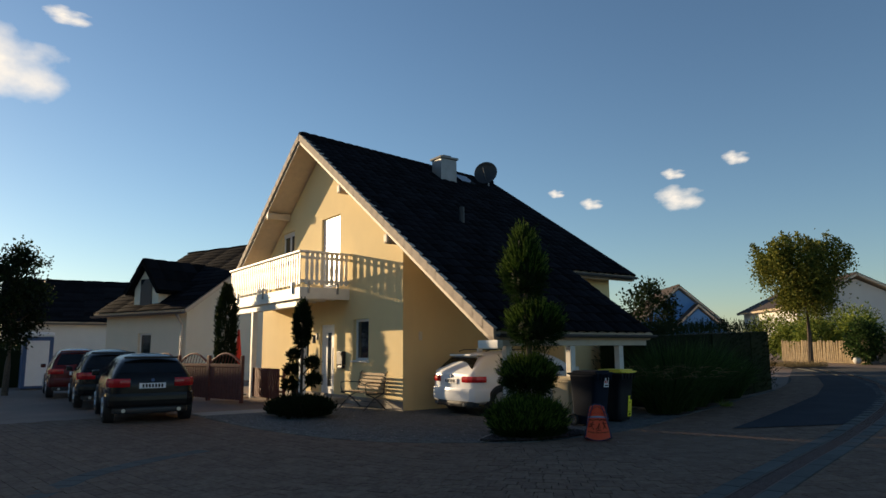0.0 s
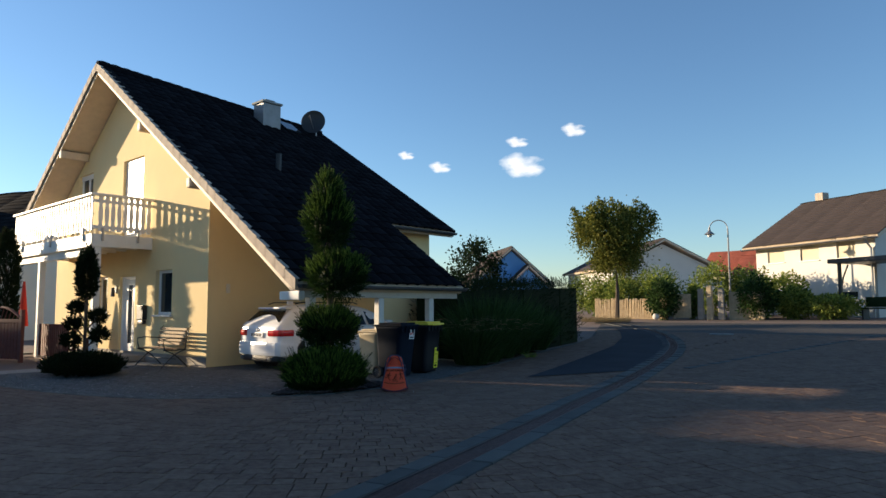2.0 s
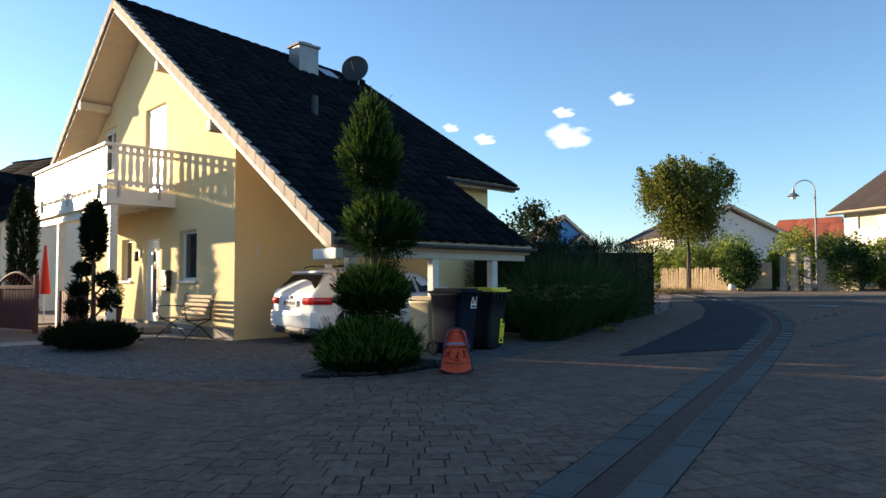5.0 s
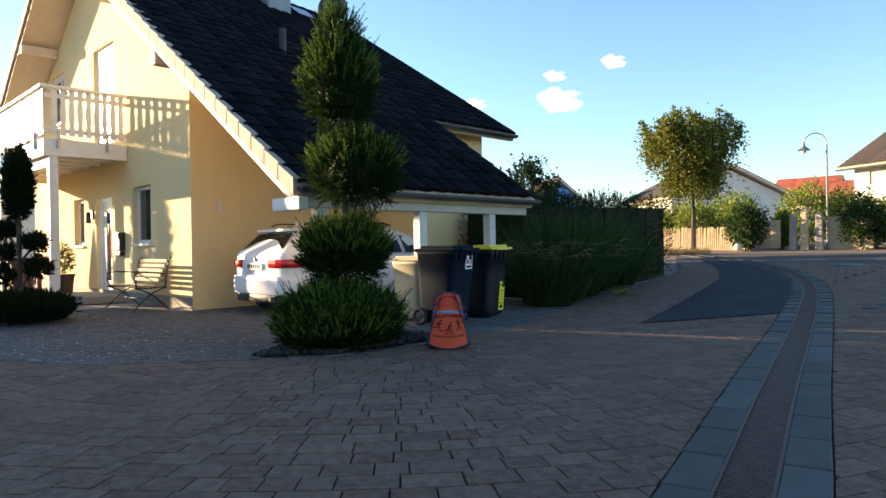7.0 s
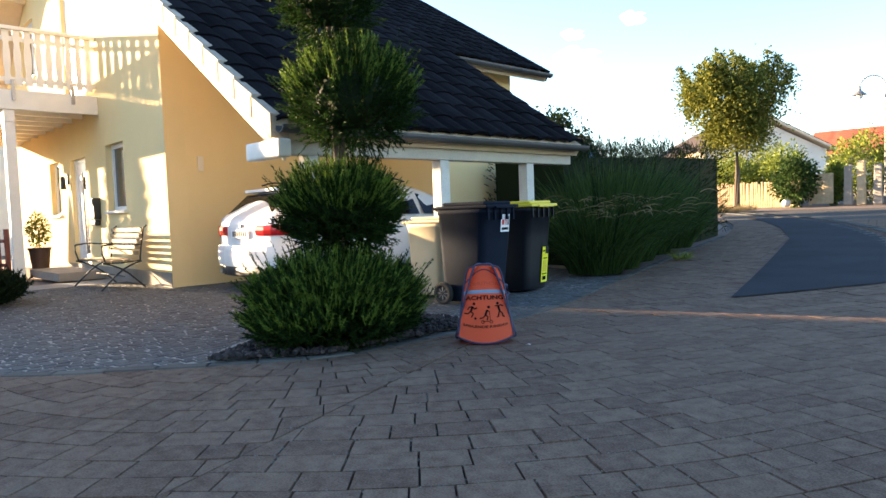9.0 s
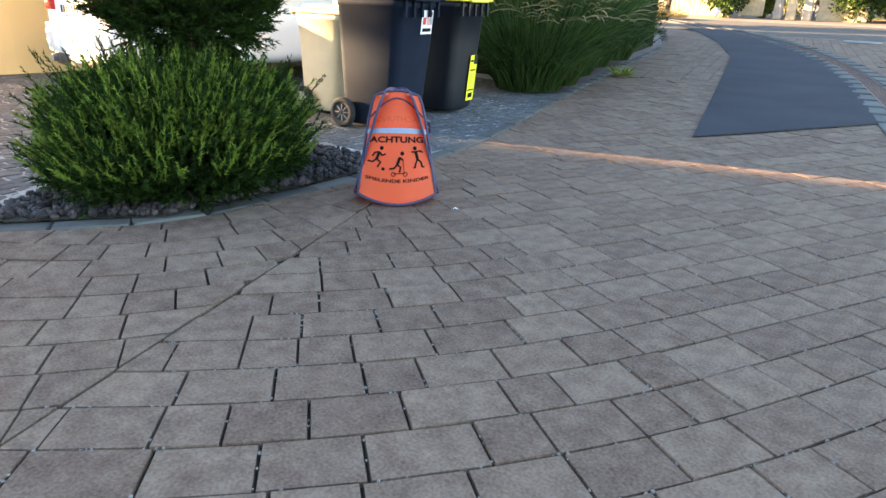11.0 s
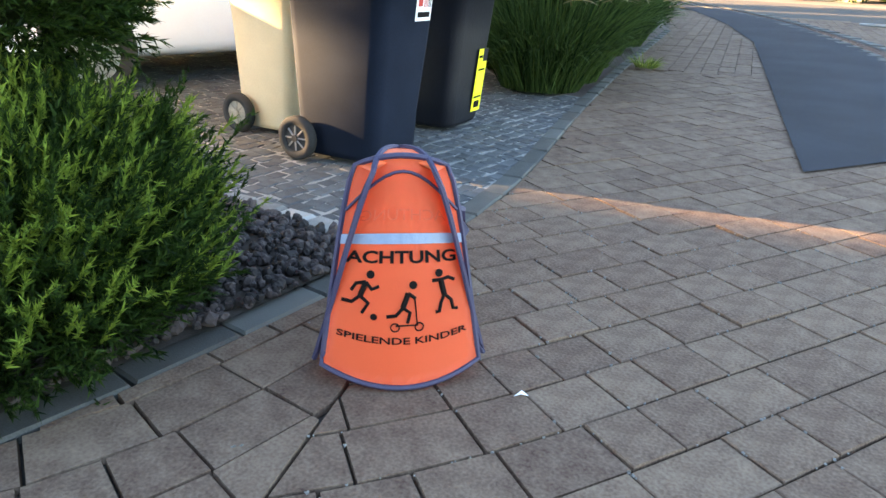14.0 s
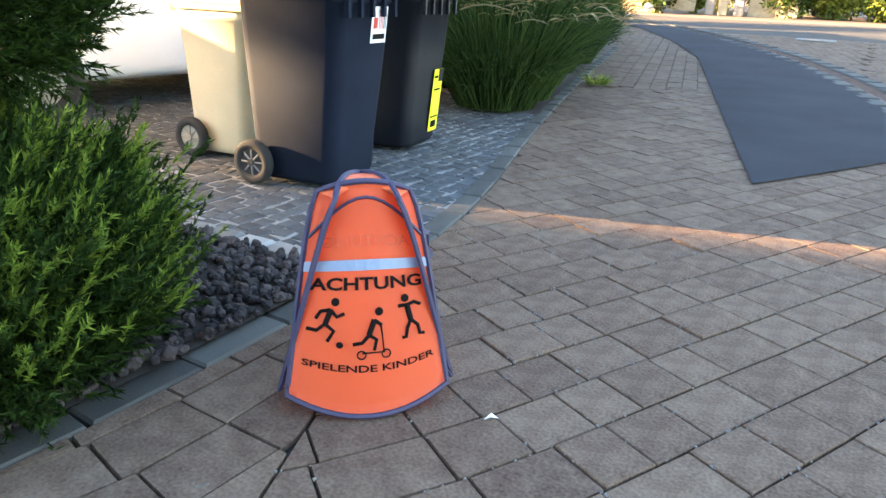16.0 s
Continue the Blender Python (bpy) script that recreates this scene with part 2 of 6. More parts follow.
M_ORANGE = material("orange_fabric", (1.0, 0.155, 0.055), 0.55, vary=0.04, scale=6, fine=500, bump=0.15, bump_dist=0.001)
M_ORANGE_DEEP = material("orange_show_through", (0.75, 0.1, 0.035), 0.6, vary=0.04, scale=6, fine=500, bump=0.15, bump_dist=0.001)
M_HUB = material("dusty_grey_plastic", (0.3, 0.27, 0.22), 0.7, vary=0.2, scale=20)
M_PIPING = material("navy_piping", (0.03, 0.028, 0.07), 0.6, vary=0.1)
M_REFLECT = material("silver_band", (0.17, 0.25, 0.36), 0.35, vary=0.08)
M_INK = material("black_print", (0.005, 0.004, 0.004), 0.7, vary=0.1, bump=0.0, spec=0.1)
M_BIN = material("anthracite_plastic", (0.007, 0.012, 0.023), 0.75, vary=0.2, scale=5, fine=150, bump=0.1, spec=0.09)
M_BIN_DARK = material("dark_plastic", (0.005, 0.0065, 0.011), 0.5, vary=0.15, scale=5, spec=0.3)
M_BEIGE = material("beige_plastic", (0.6, 0.5, 0.33), 0.5, vary=0.08, scale=5, fine=150, bump=0.08)
M_YELLOW_PL = material("yellow_plastic", (0.75, 0.6, 0.05), 0.45, vary=0.06)
M_STICKER = material("yellow_sticker", (0.85, 0.78, 0.03), 0.5, vary=0.03, bump=0.0)
M_LABEL = material("white_sticker", (0.8, 0.8, 0.8), 0.5, vary=0.03, bump=0.0)
M_REDINK = material("red_print", (0.5, 0.03, 0.02), 0.5, bump=0.0)
M_CARWHITE = material("white_car_paint", (0.78, 0.79, 0.8), 0.22, vary=0.02, bump=0.0)
M_CARBLACK = material("black_car_paint", (0.008, 0.008, 0.009), 0.25, vary=0.05, bump=0.0, spec=0.25)
M_CARRED = material("dark_red_car_paint", (0.1, 0.01, 0.01), 0.25, vary=0.05, bump=0.0, spec=0.3)
M_CARGLASS = material("tinted_car_glass", (0.012, 0.014, 0.016), 0.06, vary=0.05, bump=0.0, spec=0.8)
M_TAIL = material("red_tail_light", (0.45, 0.012, 0.015), 0.2, vary=0.1, bump=0.0)
M_ALLOY = material("alloy_rim", (0.5, 0.5, 0.5), 0.3, metal=0.9, vary=0.05, bump=0.0)
M_CLAY = material("brown_pot", (0.07, 0.035, 0.02), 0.6)
M_BLUE_PL = material("blue_plastic", (0.04, 0.09, 0.2), 0.5, vary=0.08)
M_RED_CLOTH = material("red_parasol_cloth", (0.55, 0.03, 0.02), 0.8, vary=0.1)
M_STONE = material("step_stone", (0.3, 0.27, 0.23), 0.85, vary=0.15, scale=5)
M_SLATE = material("grey_metal", (0.25, 0.25, 0.25), 0.5, metal=0.5)

def glass_material():
    m = bpy.data.materials.new("window_glass")
    m.use_nodes = True
    b = m.node_tree.nodes["Principled BSDF"]
    b.inputs["Base Color"].default_value = (0.03, 0.035, 0.04, 1)
    b.inputs["Roughness"].default_value, b.inputs["Specular IOR Level"].default_value = 0.04, 0.9
    return m
M_GLASS = glass_material()

# ---------------------------------------------------------------- ground
def ground_sheet():
    xs = np.r_[-2500, -600, -150, np.arange(-70, 71, 2.0), 150, 600, 2500]
    ys = np.r_[-2500, -600, -150, np.arange(-40, 101, 2.0), 150, 600, 2500]
    X, Y = np.meshgrid(xs, ys)
    Zs = gza(np.minimum(Y, 60.0)) - 0.06
    v = np.stack([X, Y, Zs], -1).reshape(-1, 3)
    w = len(xs)
    f = [(j * w + i, j * w + i + 1, (j + 1) * w + i + 1, (j + 1) * w + i) for j in range(len(ys) - 1) for i in range(w - 1)]
    return tagged(mesh_object("ground", v, f, M_GROUND), "greyish brown paved ground of a village street", "ground", kind="structure")
ground_sheet()

def sheet(name, poly, lift, mat, label, category, step=0.5):
    """A patch of ground cut to an outline, lying on the slope."""
    bm = bmesh.new()
    f = bm.faces.new([bm.verts.new((x, y, 0)) for x, y in poly])
    for ax, lo, hi in ((0, min(p[0] for p in poly), max(p[0] for p in poly)), (1, min(p[1] for p in poly), max(p[1] for p in poly))):
        for k in np.arange(math.floor(lo), hi, step * 2):
            co, no = ((k, 0, 0), (1, 0, 0)) if ax == 0 else ((0, k, 0), (0, 1, 0))
            bmesh.ops.bisect_plane(bm, geom=bm.verts[:] + bm.edges[:] + bm.faces[:], plane_co=co, plane_no=no)
    for v in bm.verts:
        v.co.z = gz(v.co.x, v.co.y) + lift
    bm.normal_update()
    for q in bm.faces:
        if q.normal.z < 0:
            q.normal_flip()
    me = bpy.data.meshes.new(name)
    bm.to_mesh(me); bm.free(); me.materials.append(mat)
    return tagged(new(name, me), label, category, kind="structure")

BORDER = [(-17.0, 6.35), (-13.0, 6.5), (-10.7, 7.0), (-9.4, 7.65), (-8.6, 8.72), (-8.08, 9.4), (-8.04, 10.2), (-8.08, 11.4), (-8.28, 12.3), (-8.6, 13.3), (-9.08, 14.9), (-9.9, 18.1), (-10.8, 22.0), (-12.6, 26.5), (-15.6, 30.0)]
BED = [(-8.6, 8.78), (-8.1, 9.44), (-8.07, 10.2), (-8.1, 10.95), (-8.4, 11.0), (-9.25, 10.9), (-9.3, 10.2), (-9.2, 9.75)]
ASPHALT = [(-7.09, 13.54), (-6.02, 15.5), (-6.75, 18.5), (-7.85, 21.8), (-9.25, 24.9), (-11.0, 27.5), (-13.2, 28.9), (-11.8, 26.6), (-10.3, 23.8), (-9.1, 20.9), (-8.0, 16.9)]
DRAIN = [(-1.7, 0.5), (-2.4, 3.0), (-3.2, 6.0), (-3.8, 8.3), (-4.4, 10.5), (-5.12, 13.3), (-5.95, 16.5), (-6.85, 19.8), (-8.3, 23.4), (-11.2, 28.2), (-16.1, 33.0)]
DRIVE = [(-17.0, 6.45), (-13.0, 6.6), (-10.7, 7.1), (-9.45, 7.75), (-8.65, 8.8), (-8.15, 9.5), (-8.12, 10.3), (-8.15, 11.3), (-8.3, 12.2), (-8.6, 13.2), (-9.05, 14.8), (-9.9, 14.9), (-14.1, 19.0), (-14.1, 10.73), (-17.0, 10.73)]
drive = sheet("drive", DRIVE, -0.006, M_GRIT, "pale grit bed under the granite cobbles of a drive", "drive")
street = sheet("street", [(-16, 1), (3, 0), (4, 24), (-2, 34), (-16, 33), (-10.6, 22.0), (-9.65, 18.1), (-8.98, 14.9), (-8.06, 11.3), (-8.6, 8.72), (-10.7, 7.0), (-16, 6.3)], -0.024, M_JOINT, "dark sand bed in the joints of a paved street", "street")
sheet("asphalt_patch", ASPHALT, 0.011, M_ASPHALT, "smooth dark grey asphalt patch set into the paving", "asphalt")
bed = sheet("plant_bed", BED, 0.02, M_SOIL, "dark soil bed under a clipped juniper", "bed")

# ---------------------------------------------------------------- houses
def cut_wall(name, length, outline_top, openings, thick, mat, parent, m):
    """A wall in its own x-z plane, from x = 0 to length, with rectangular openings through it. outline_top(x) is its height."""
    xs = sorted({0.0, length, *[v for o in openings for v in (o[0], o[1])], *[v for v in outline_top.keys()]})
    hs = sorted(outline_top.items())
    def top(x):
        return float(np.interp(x, [h[0] for h in hs], [h[1] for h in hs]))
    bm = bmesh.new()
    def cell(x0, x1, a0, a1, b0, b1):
        q = [(x0, a0), (x1, b0), (x1, b1), (x0, a1)]
        f = [bm.verts.new((x, 0, z)) for x, z in q]
        g = [bm.verts.new((x, thick, z)) for x, z in q]
        bm.faces.new(f); bm.faces.new(g[::-1])
        for i in range(4):
            j = (i + 1) % 4
            bm.faces.new((f[i], g[i], g[j], f[j]))
    for x0, x1 in zip(xs, xs[1:]):
        holes = sorted((o[2], o[3]) for o in openings if o[0] <= x0 + 1e-6 and o[1] >= x1 - 1e-6)
        z = 0.0
        for lo, hi in holes:
            if lo > z + 1e-4:
                cell(x0, x1, z, lo, z, lo)
            z = hi
        cell(x0, x1, z, top(x0), z, top(x1))
    bmesh.ops.remove_doubles(bm, verts=bm.verts, dist=1e-5)
    ob = part(name, bm, mat, parent)
    ob.matrix_basis = m
    return ob

def window(parent, m, w, h, mullions=0, shutter=0.0, sill=True, depth=0.1, label="", frame_mat=None, slat_mat=None):
    """A window set back in its opening: frame, panes, sill and, where lowered, a roller shutter. m: lower left corner, x along the wall, y into it."""
    win = new("window"); win.parent = parent; win.matrix_basis = m
    if label:
        win["label"] = label
    fm = frame_mat or M_PVC
    bm = bmesh.new(); t = 0.07
    box(0, w, depth, depth + 0.07, 0, t, bm=bm); box(0, w, depth, depth + 0.07, h - t, h, bm=bm)
    box(0, t, depth, depth + 0.07, t, h - t, bm=bm); box(w - t, w, depth, depth + 0.07, t, h - t, bm=bm)
    for k in range(mullions):
        x = w * (k + 1) / (mullions + 1)
        box(x - 0.05, x + 0.05, depth + 0.002, depth + 0.068, t, h - t, bm=bm)
    part("frame", bm, fm, win)
    n = mullions + 1
    for k in range(n):
        a, b = t if k == 0 else w * k / n + 0.05, w - t if k == n - 1 else w * (k + 1) / n - 0.05
        part("pane", box(a, b, depth + 0.03, depth + 0.045, t, h - t), M_GLASS, win)
    if sill:
        part("sill", box(-0.05, w + 0.05, -0.06, depth + 0.01, -0.05, 0.0, bevel=0.006), M_PAINT, win)
    if shutter:
        z = h
        while z > h - shutter * h + 0.01:
            part("shutter_slat", box(0.02, w - 0.02, depth - 0.03, depth - 0.006, z - 0.052, z - 0.004), slat_mat or M_PVC, win)
            z -= 0.052
    return win

def tiled_roof(parent, name, corners, mat, tile=0.3, course=0.34, thick=0.16, lift=0.03):
    """A roof slope: a board under courses of interlocking tiles. corners: eave left, eave right, top right, top left, as seen from outside."""
    a, b, c, d = [Vector(p) for p in corners]
    n = (b - a).cross(d - a).normalized()
    if n.z < 0:
        n = -n
    part(name, slab([a, b, c, d], thick), M_SOFFIT if name == "roof" else mat, parent)
    rows = max(1, int(((d - a).length + (c - b).length) / 2 / course))
    vs, fs = [], []
    prof = [(0.0, 0.0), (0.22, 0.028), (0.5, 0.036), (0.78, 0.028), (1.0, 0.0)]
    for r in range(rows):
        p0, p1 = a.lerp(d, r / rows), b.lerp(c, r / rows)
        q0, q1 = a.lerp(d, (r + 1) / rows + 0.02), b.lerp(c, (r + 1) / rows + 0.02)
        cols = max(1, int((p1 - p0).length / tile))
        for k in range(cols):
            i = len(vs)
            for u, h in prof:
                s = (k + u) / cols
                vs.append(p0.lerp(p1, s) + n * (h + lift + 0.022))
                vs.append(q0.lerp(q1, s) + n * (h + lift))
            for j in range(4):
                fs.append((i + 2 * j, i + 2 * j + 2, i + 2 * j + 3, i + 2 * j + 1))
            for j in range(4):
                vs.append(vs[i + 2 * j] - n * 0.03); vs.append(vs[i + 2 * j + 2] - n * 0.03)
                e = len(vs)
                fs.append((i + 2 * j, e - 2, e - 1, i + 2 * j + 2))
    ob = mesh_object("roof_tiles", [tuple(v) for v in vs], fs, mat, parent)
    ob["kind"] = "stuff"
    return ob

def gutter(parent, p, q, r=0.07):
    """A half-round gutter from p to q."""
    p, q = Vector(p), Vector(q)
    d = (q - p).normalized(); s = d.cross(Vector((0, 0, 1)))
    bm = bmesh.new(); rings = []
    for e in (p, q):
        rings.append([bm.verts.new(e + s * rr * math.cos(a) - Vector((0, 0, 1)) * rr * math.sin(a)) for rr, seq in ((r, range(0, 9)), (r - 0.012, range(8, -1, -1))) for a in [math.pi * k / 8 for k in seq]])
    m = len(rings[0])
    for k in range(m):
        bm.faces.new((rings[0][k], rings[0][(k + 1) % m], rings[1][(k + 1) % m], rings[1][k]))
    bm.faces.new(rings[0]); bm.faces.new(rings[1][::-1])
    return part("gutter", bm, M_GUTTER, parent)

# ---- the yellow corner house: front gable along x at GY, ridge along y
GX0, GX1, GY, BY = -23.9, -14.1, 10.73, 16.75
CY_BAY = 14.75
RIDGE_FALL = 0.5  # the ridge sinks a little towards the back
RX, RZ, SL = -19.0, 8.2, 0.675
VY0, VY1 = 9.93, 17.1
def roof_z(x):
    return RZ - SL * abs(x - RX)

house = thing("yellow_house", Matrix.Identity(4), "yellow rendered gabled house with black tiled roof and white balcony", "house")
L = GX1 - GX0
openings = [(-16.76 - GX0, -15.86 - GX0, 1.2, 2.34), (-18.95 - GX0, -17.95 - GX0, 0.16, 2.25), (-20.5 - GX0, -19.75 - GX0, 1.2, 2.3),
            (-18.95 - GX0, -17.67 - GX0, 3.35, 5.55), (-22.25 - GX0, -21.13 - GX0, 4.3, 5.55)]
cut_wall("front_wall", L, {0.0: roof_z(GX0) - 0.36, RX - GX0: RZ - 0.36, L: roof_z(GX1) - 0.36}, openings, 0.3, M_YELLOW, house, Matrix.Translation((GX0, GY, 0)))
cut_wall("back_wall", L, {0.0: roof_z(GX0) - 0.66, RX - GX0: RZ - 0.9, L: roof_z(GX1) - 0.66}, [], 0.3, M_YELLOW, house, Matrix.Translation((GX0, BY - 0.3, 0)))
side_len = BY - GY - 0.6
cut_wall("side_wall", side_len, {0.0: roof_z(GX1) - 0.37, side_len: roof_z(GX1) - 0.6}, [(4.4, 5.4, 0.05, 2.05)], 0.3, M_YELLOW, house, pose(GX1, GY + 0.3, 0, 0, 0, 90))
cut_wall("side_wall", side_len, {0.0: roof_z(GX0) - 0.37, side_len: roof_z(GX0) - 0.6}, [], 0.3, M_YELLOW, house, pose(GX0 + 0.3, GY + 0.3, 0, 0, 0, 90))
part("rear_bay", box(GX1 + 0.002, -12.5, CY_BAY, BY - 0.15, 0.0, roof_z(-12.5) - 0.3), M_YELLOW, house)
part("plinth", box(GX0 - 0.012, GX1 + 0.012, GY - 0.012, GY - 0.002, 0.0, 0.22), M_STONE, house)
part("floor_slab", box(GX0 + 0.3, GX1 - 0.3, GY + 0.3, BY - 0.3, 0.02, 0.15), M_STONE, house)
part("upper_floor", box(GX0 + 0.3, GX1 - 0.3, GY + 0.3, BY - 0.3, 2.75, 3.0), M_WHITE_WALL, house)
# openings of the front
window(house, Matrix.Translation((-16.76, GY, 1.2)), 0.9, 1.14)
window(house, Matrix.Translation((-20.5, GY, 1.2)), 0.75, 1.1)
window(house, Matrix.Translation((-18.95, GY, 3.35)), 1.28, 2.2, shutter=1.0, sill=False, label="balcony door behind a lowered white roller shutter")
window(house, Matrix.Translation((-22.25, GY, 4.3)), 1.12, 1.25, mullions=1, shutter=0.12)
door = new("front_door"); door.parent = house; door.matrix_basis = Matrix.Translation((-18.95, GY, 0.16))
door["label"] = "white front door with a narrow glass strip"
bm = box(0, 0.07, 0.08, 0.16, 0, 2.09); box(0.93, 1.0, 0.08, 0.16, 0, 2.09, bm=bm); box(0.07, 0.93, 0.08, 0.16, 2.02, 2.09, bm=bm)
part("frame", bm, M_PVC, door)
bm = box(0.075, 0.35, 0.1, 0.15, 0.01, 2.015); box(0.62, 0.925, 0.1, 0.15, 0.01, 2.015, bm=bm); box(0.35, 0.62, 0.1, 0.15, 0.01, 0.25, bm=bm); box(0.35, 0.62, 0.1, 0.15, 1.85, 2.015, bm=bm)
part("leaf", bm, M_PVC, door)
part("pane", box(0.352, 0.618, 0.115, 0.135, 0.252, 1.848), M_GLASS, door)
part("handle", rod((0.82, 0.05, 0.75), (0.82, 0.05, 1.4), 0.015), M_ZINC, door, "long steel pull handle")
sd = new("side_door"); sd.parent = house; sd.matrix_basis = pose(GX1, GY + 4.7, 0.05, 0, 0, 90)
sd["label"] = "pale blue-white side door"
part("leaf", box(0.02, 0.98, 0.06, 0.12, 0.0, 1.98, bevel=0.01), M_PVC, sd)
part("handle", rod((0.85, 0.03, 1.0), (0.75, 0.03, 1.0), 0.012), M_ZINC, sd)
# step before the door
part("step", box(-19.3, -17.2, GY - 0.75, GY - 0.013, 0.0, 0.15, bevel=0.01), M_STONE, house, "stone door step")
# roofs: left slope, right slope over the house, low slope over the car port
EXL, EXR, EXC, CY = -24.55, -12.0, -9.52, 14.55
BACK = (RX, VY1 + 0.6, RZ - RIDGE_FALL)
tiled_roof(house, "roof", [(EXL, VY1, roof_z(EXL)), (EXL, VY0, roof_z(EXL)), (RX, VY0, RZ), BACK], M_TILE)
tiled_roof(house, "roof", [(EXR, VY0, roof_z(EXR)), (EXR, VY1, roof_z(EXR)), BACK, (RX, VY0, RZ)], M_TILE)
tiled_roof(house, "roof", [(EXC, VY0, roof_z(EXC)), (EXC, CY, roof_z(EXC)), (EXR, CY + 0.05, roof_z(EXR)), (EXR, VY0, roof_z(EXR))], M_TILE)
for k in range(32):
    y, z = VY0 + (BACK[1] - VY0) * k / 32, RZ - RIDGE_FALL * k / 32
    part("ridge_tile", rod((RX, y - 0.02, z + 0.02), (RX, y + 0.29, z + 0.02), 0.105, 0.115, n=8), M_TILE, house)
def verge(x0, x1, y, n):
    for k in range(n):
        a, b = x0 + (x1 - x0) * k / n, x0 + (x1 - x0) * (k + 1.06) / n
        bm = bmesh.new()
        for yy in (y - 0.05, y + 0.13):
            for x, dz in ((a, 0.085), (b, 0.055), (b, -0.16), (a, -0.13)):
                bm.verts.new((x, yy, roof_z(x) + dz))
        bm.verts.ensure_lookup_table()
        v = bm.verts
        for q in ((0, 1, 2, 3), (7, 6, 5, 4), (0, 4, 5, 1), (1, 5, 6, 2), (2, 6, 7, 3), (3, 7, 4, 0)):
            bm.faces.new([v[i] for i in q])
        part("verge_tile", bm, M_VERGE, house)
verge(EXC, RX, VY0, 30); verge(EXL, RX, VY0, 18)
for k in range(18):
    p, q = Vector((EXR, VY1, roof_z(EXR))).lerp(Vector(BACK), k / 18), Vector((EXR, VY1, roof_z(EXR))).lerp(Vector(BACK), (k + 1.06) / 18)
    part("verge_tile", slab([p + Vector((0, -0.1, 0.06)), q + Vector((0, -0.1, 0.06)), q + Vector((0, 0.08, 0.06)), p + Vector((0, 0.08, 0.06))], 0.2), M_TILE, house)
for x0, x1 in ((EXC + 0.1, RX), (EXL + 0.1, RX)):
    bm = bmesh.new()
    for yy in (VY0 + 0.0, VY0 + 0.03):
        for x, dz in ((x0, -0.14), (x1, -0.14), (x1, -0.27), (x0, -0.27)):
            bm.verts.new((x, yy, roof_z(x) + dz))
    bm.verts.ensure_lookup_table(); v = bm.verts
    for q in ((0, 1, 2, 3), (7, 6, 5, 4), (0, 4, 5, 1), (1, 5, 6, 2), (2, 6, 7, 3), (3, 7, 4, 0)):
        bm.faces.new([v[i] for i in q])
    part("barge_board", bm, M_SOFFIT, house)
for x in (-13.6, -16.2, -21.6, -24.0):
    z = roof_z(x) - 0.52
    part("purlin_end", box(x - 0.1, x + 0.1, VY0 - 0.02, GY - 0.003, z, z + 0.24, bevel=0.05), M_SOFFIT, house)
gutter(house, (EXC + 0.06, VY0, roof_z(EXC) - 0.02), (EXC + 0.06, CY, roof_z(EXC) - 0.02))
gutter(house, (EXR + 0.06, CY + 0.1, roof_z(EXR) - 0.02), (EXR + 0.06, VY1, roof_z(EXR) - 0.02))
# chimney, dish, vent and skylight
chim = new("chimney"); chim.parent = house
zc = roof_z(-18.6) - 0.4
part("shaft", box(-18.3, -17.75, 14.5, 15.15, zc - 0.9, 7.92, bevel=0.01), M_SLATE, chim, "grey metal-clad chimney stack")
part("cap", box(-18.35, -17.7, 14.45, 15.2, 7.922, 7.99, bevel=0.01), M_CONC, chim)
part("pot", box(-18.2, -17.85, 14.65, 15.0, 7.992, 8.08, bevel=0.02), M_CONC, chim)
dish = new("satellite_dish"); dish.parent = house; dish["label"] = "dark round satellite dish on a short mast"
part("mast", rod((-18.3, 17.0, 7.0), (-18.3, 17.0, 8.0), 0.03), M_ZINC, dish)
bm = bmesh.new()
bmesh.ops.create_uvsphere(bm, u_segments=24, v_segments=10, radius=0.45)
bmesh.ops.delete(bm, geom=[v for v in bm.verts if v.co.z > -0.2], context="VERTS")
for v in bm.verts:
    v.co.z = (v.co.z + 0.45) * 0.5; v.co.x *= 1.18; v.co.y *= 1.18
bmesh.ops.solidify(bm, geom=bm.faces[:], thickness=0.012)
ob = part("bowl", bm, M_BLACK, dish); ob.matrix_basis = look((-18.3, 16.9, 7.83), (-7.8, 3.8, 10.3)) @ pose(0, 0, 0, 180)
part("feed_arm", rod((-18.25, 16.85, 7.6), (-18.0, 16.5, 7.95), 0.015), M_ZINC, dish)
part("vent_pipe", rod((-14.15, 12.65, roof_z(-14.15) - 0.1), (-14.15, 12.65, roof_z(-14.15) + 0.42), 0.07), M_BLACK, house)
part("skylight", slab([(-17.9, 15.5, roof_z(-17.9) - 0.17), (-17.9, 16.1, roof_z(-17.9) - 0.21), (-18.5, 16.1, roof_z(-18.5) - 0.21), (-18.5, 15.5, roof_z(-18.5) - 0.17)], 0.05), M_GLASS, house, "small roof window")
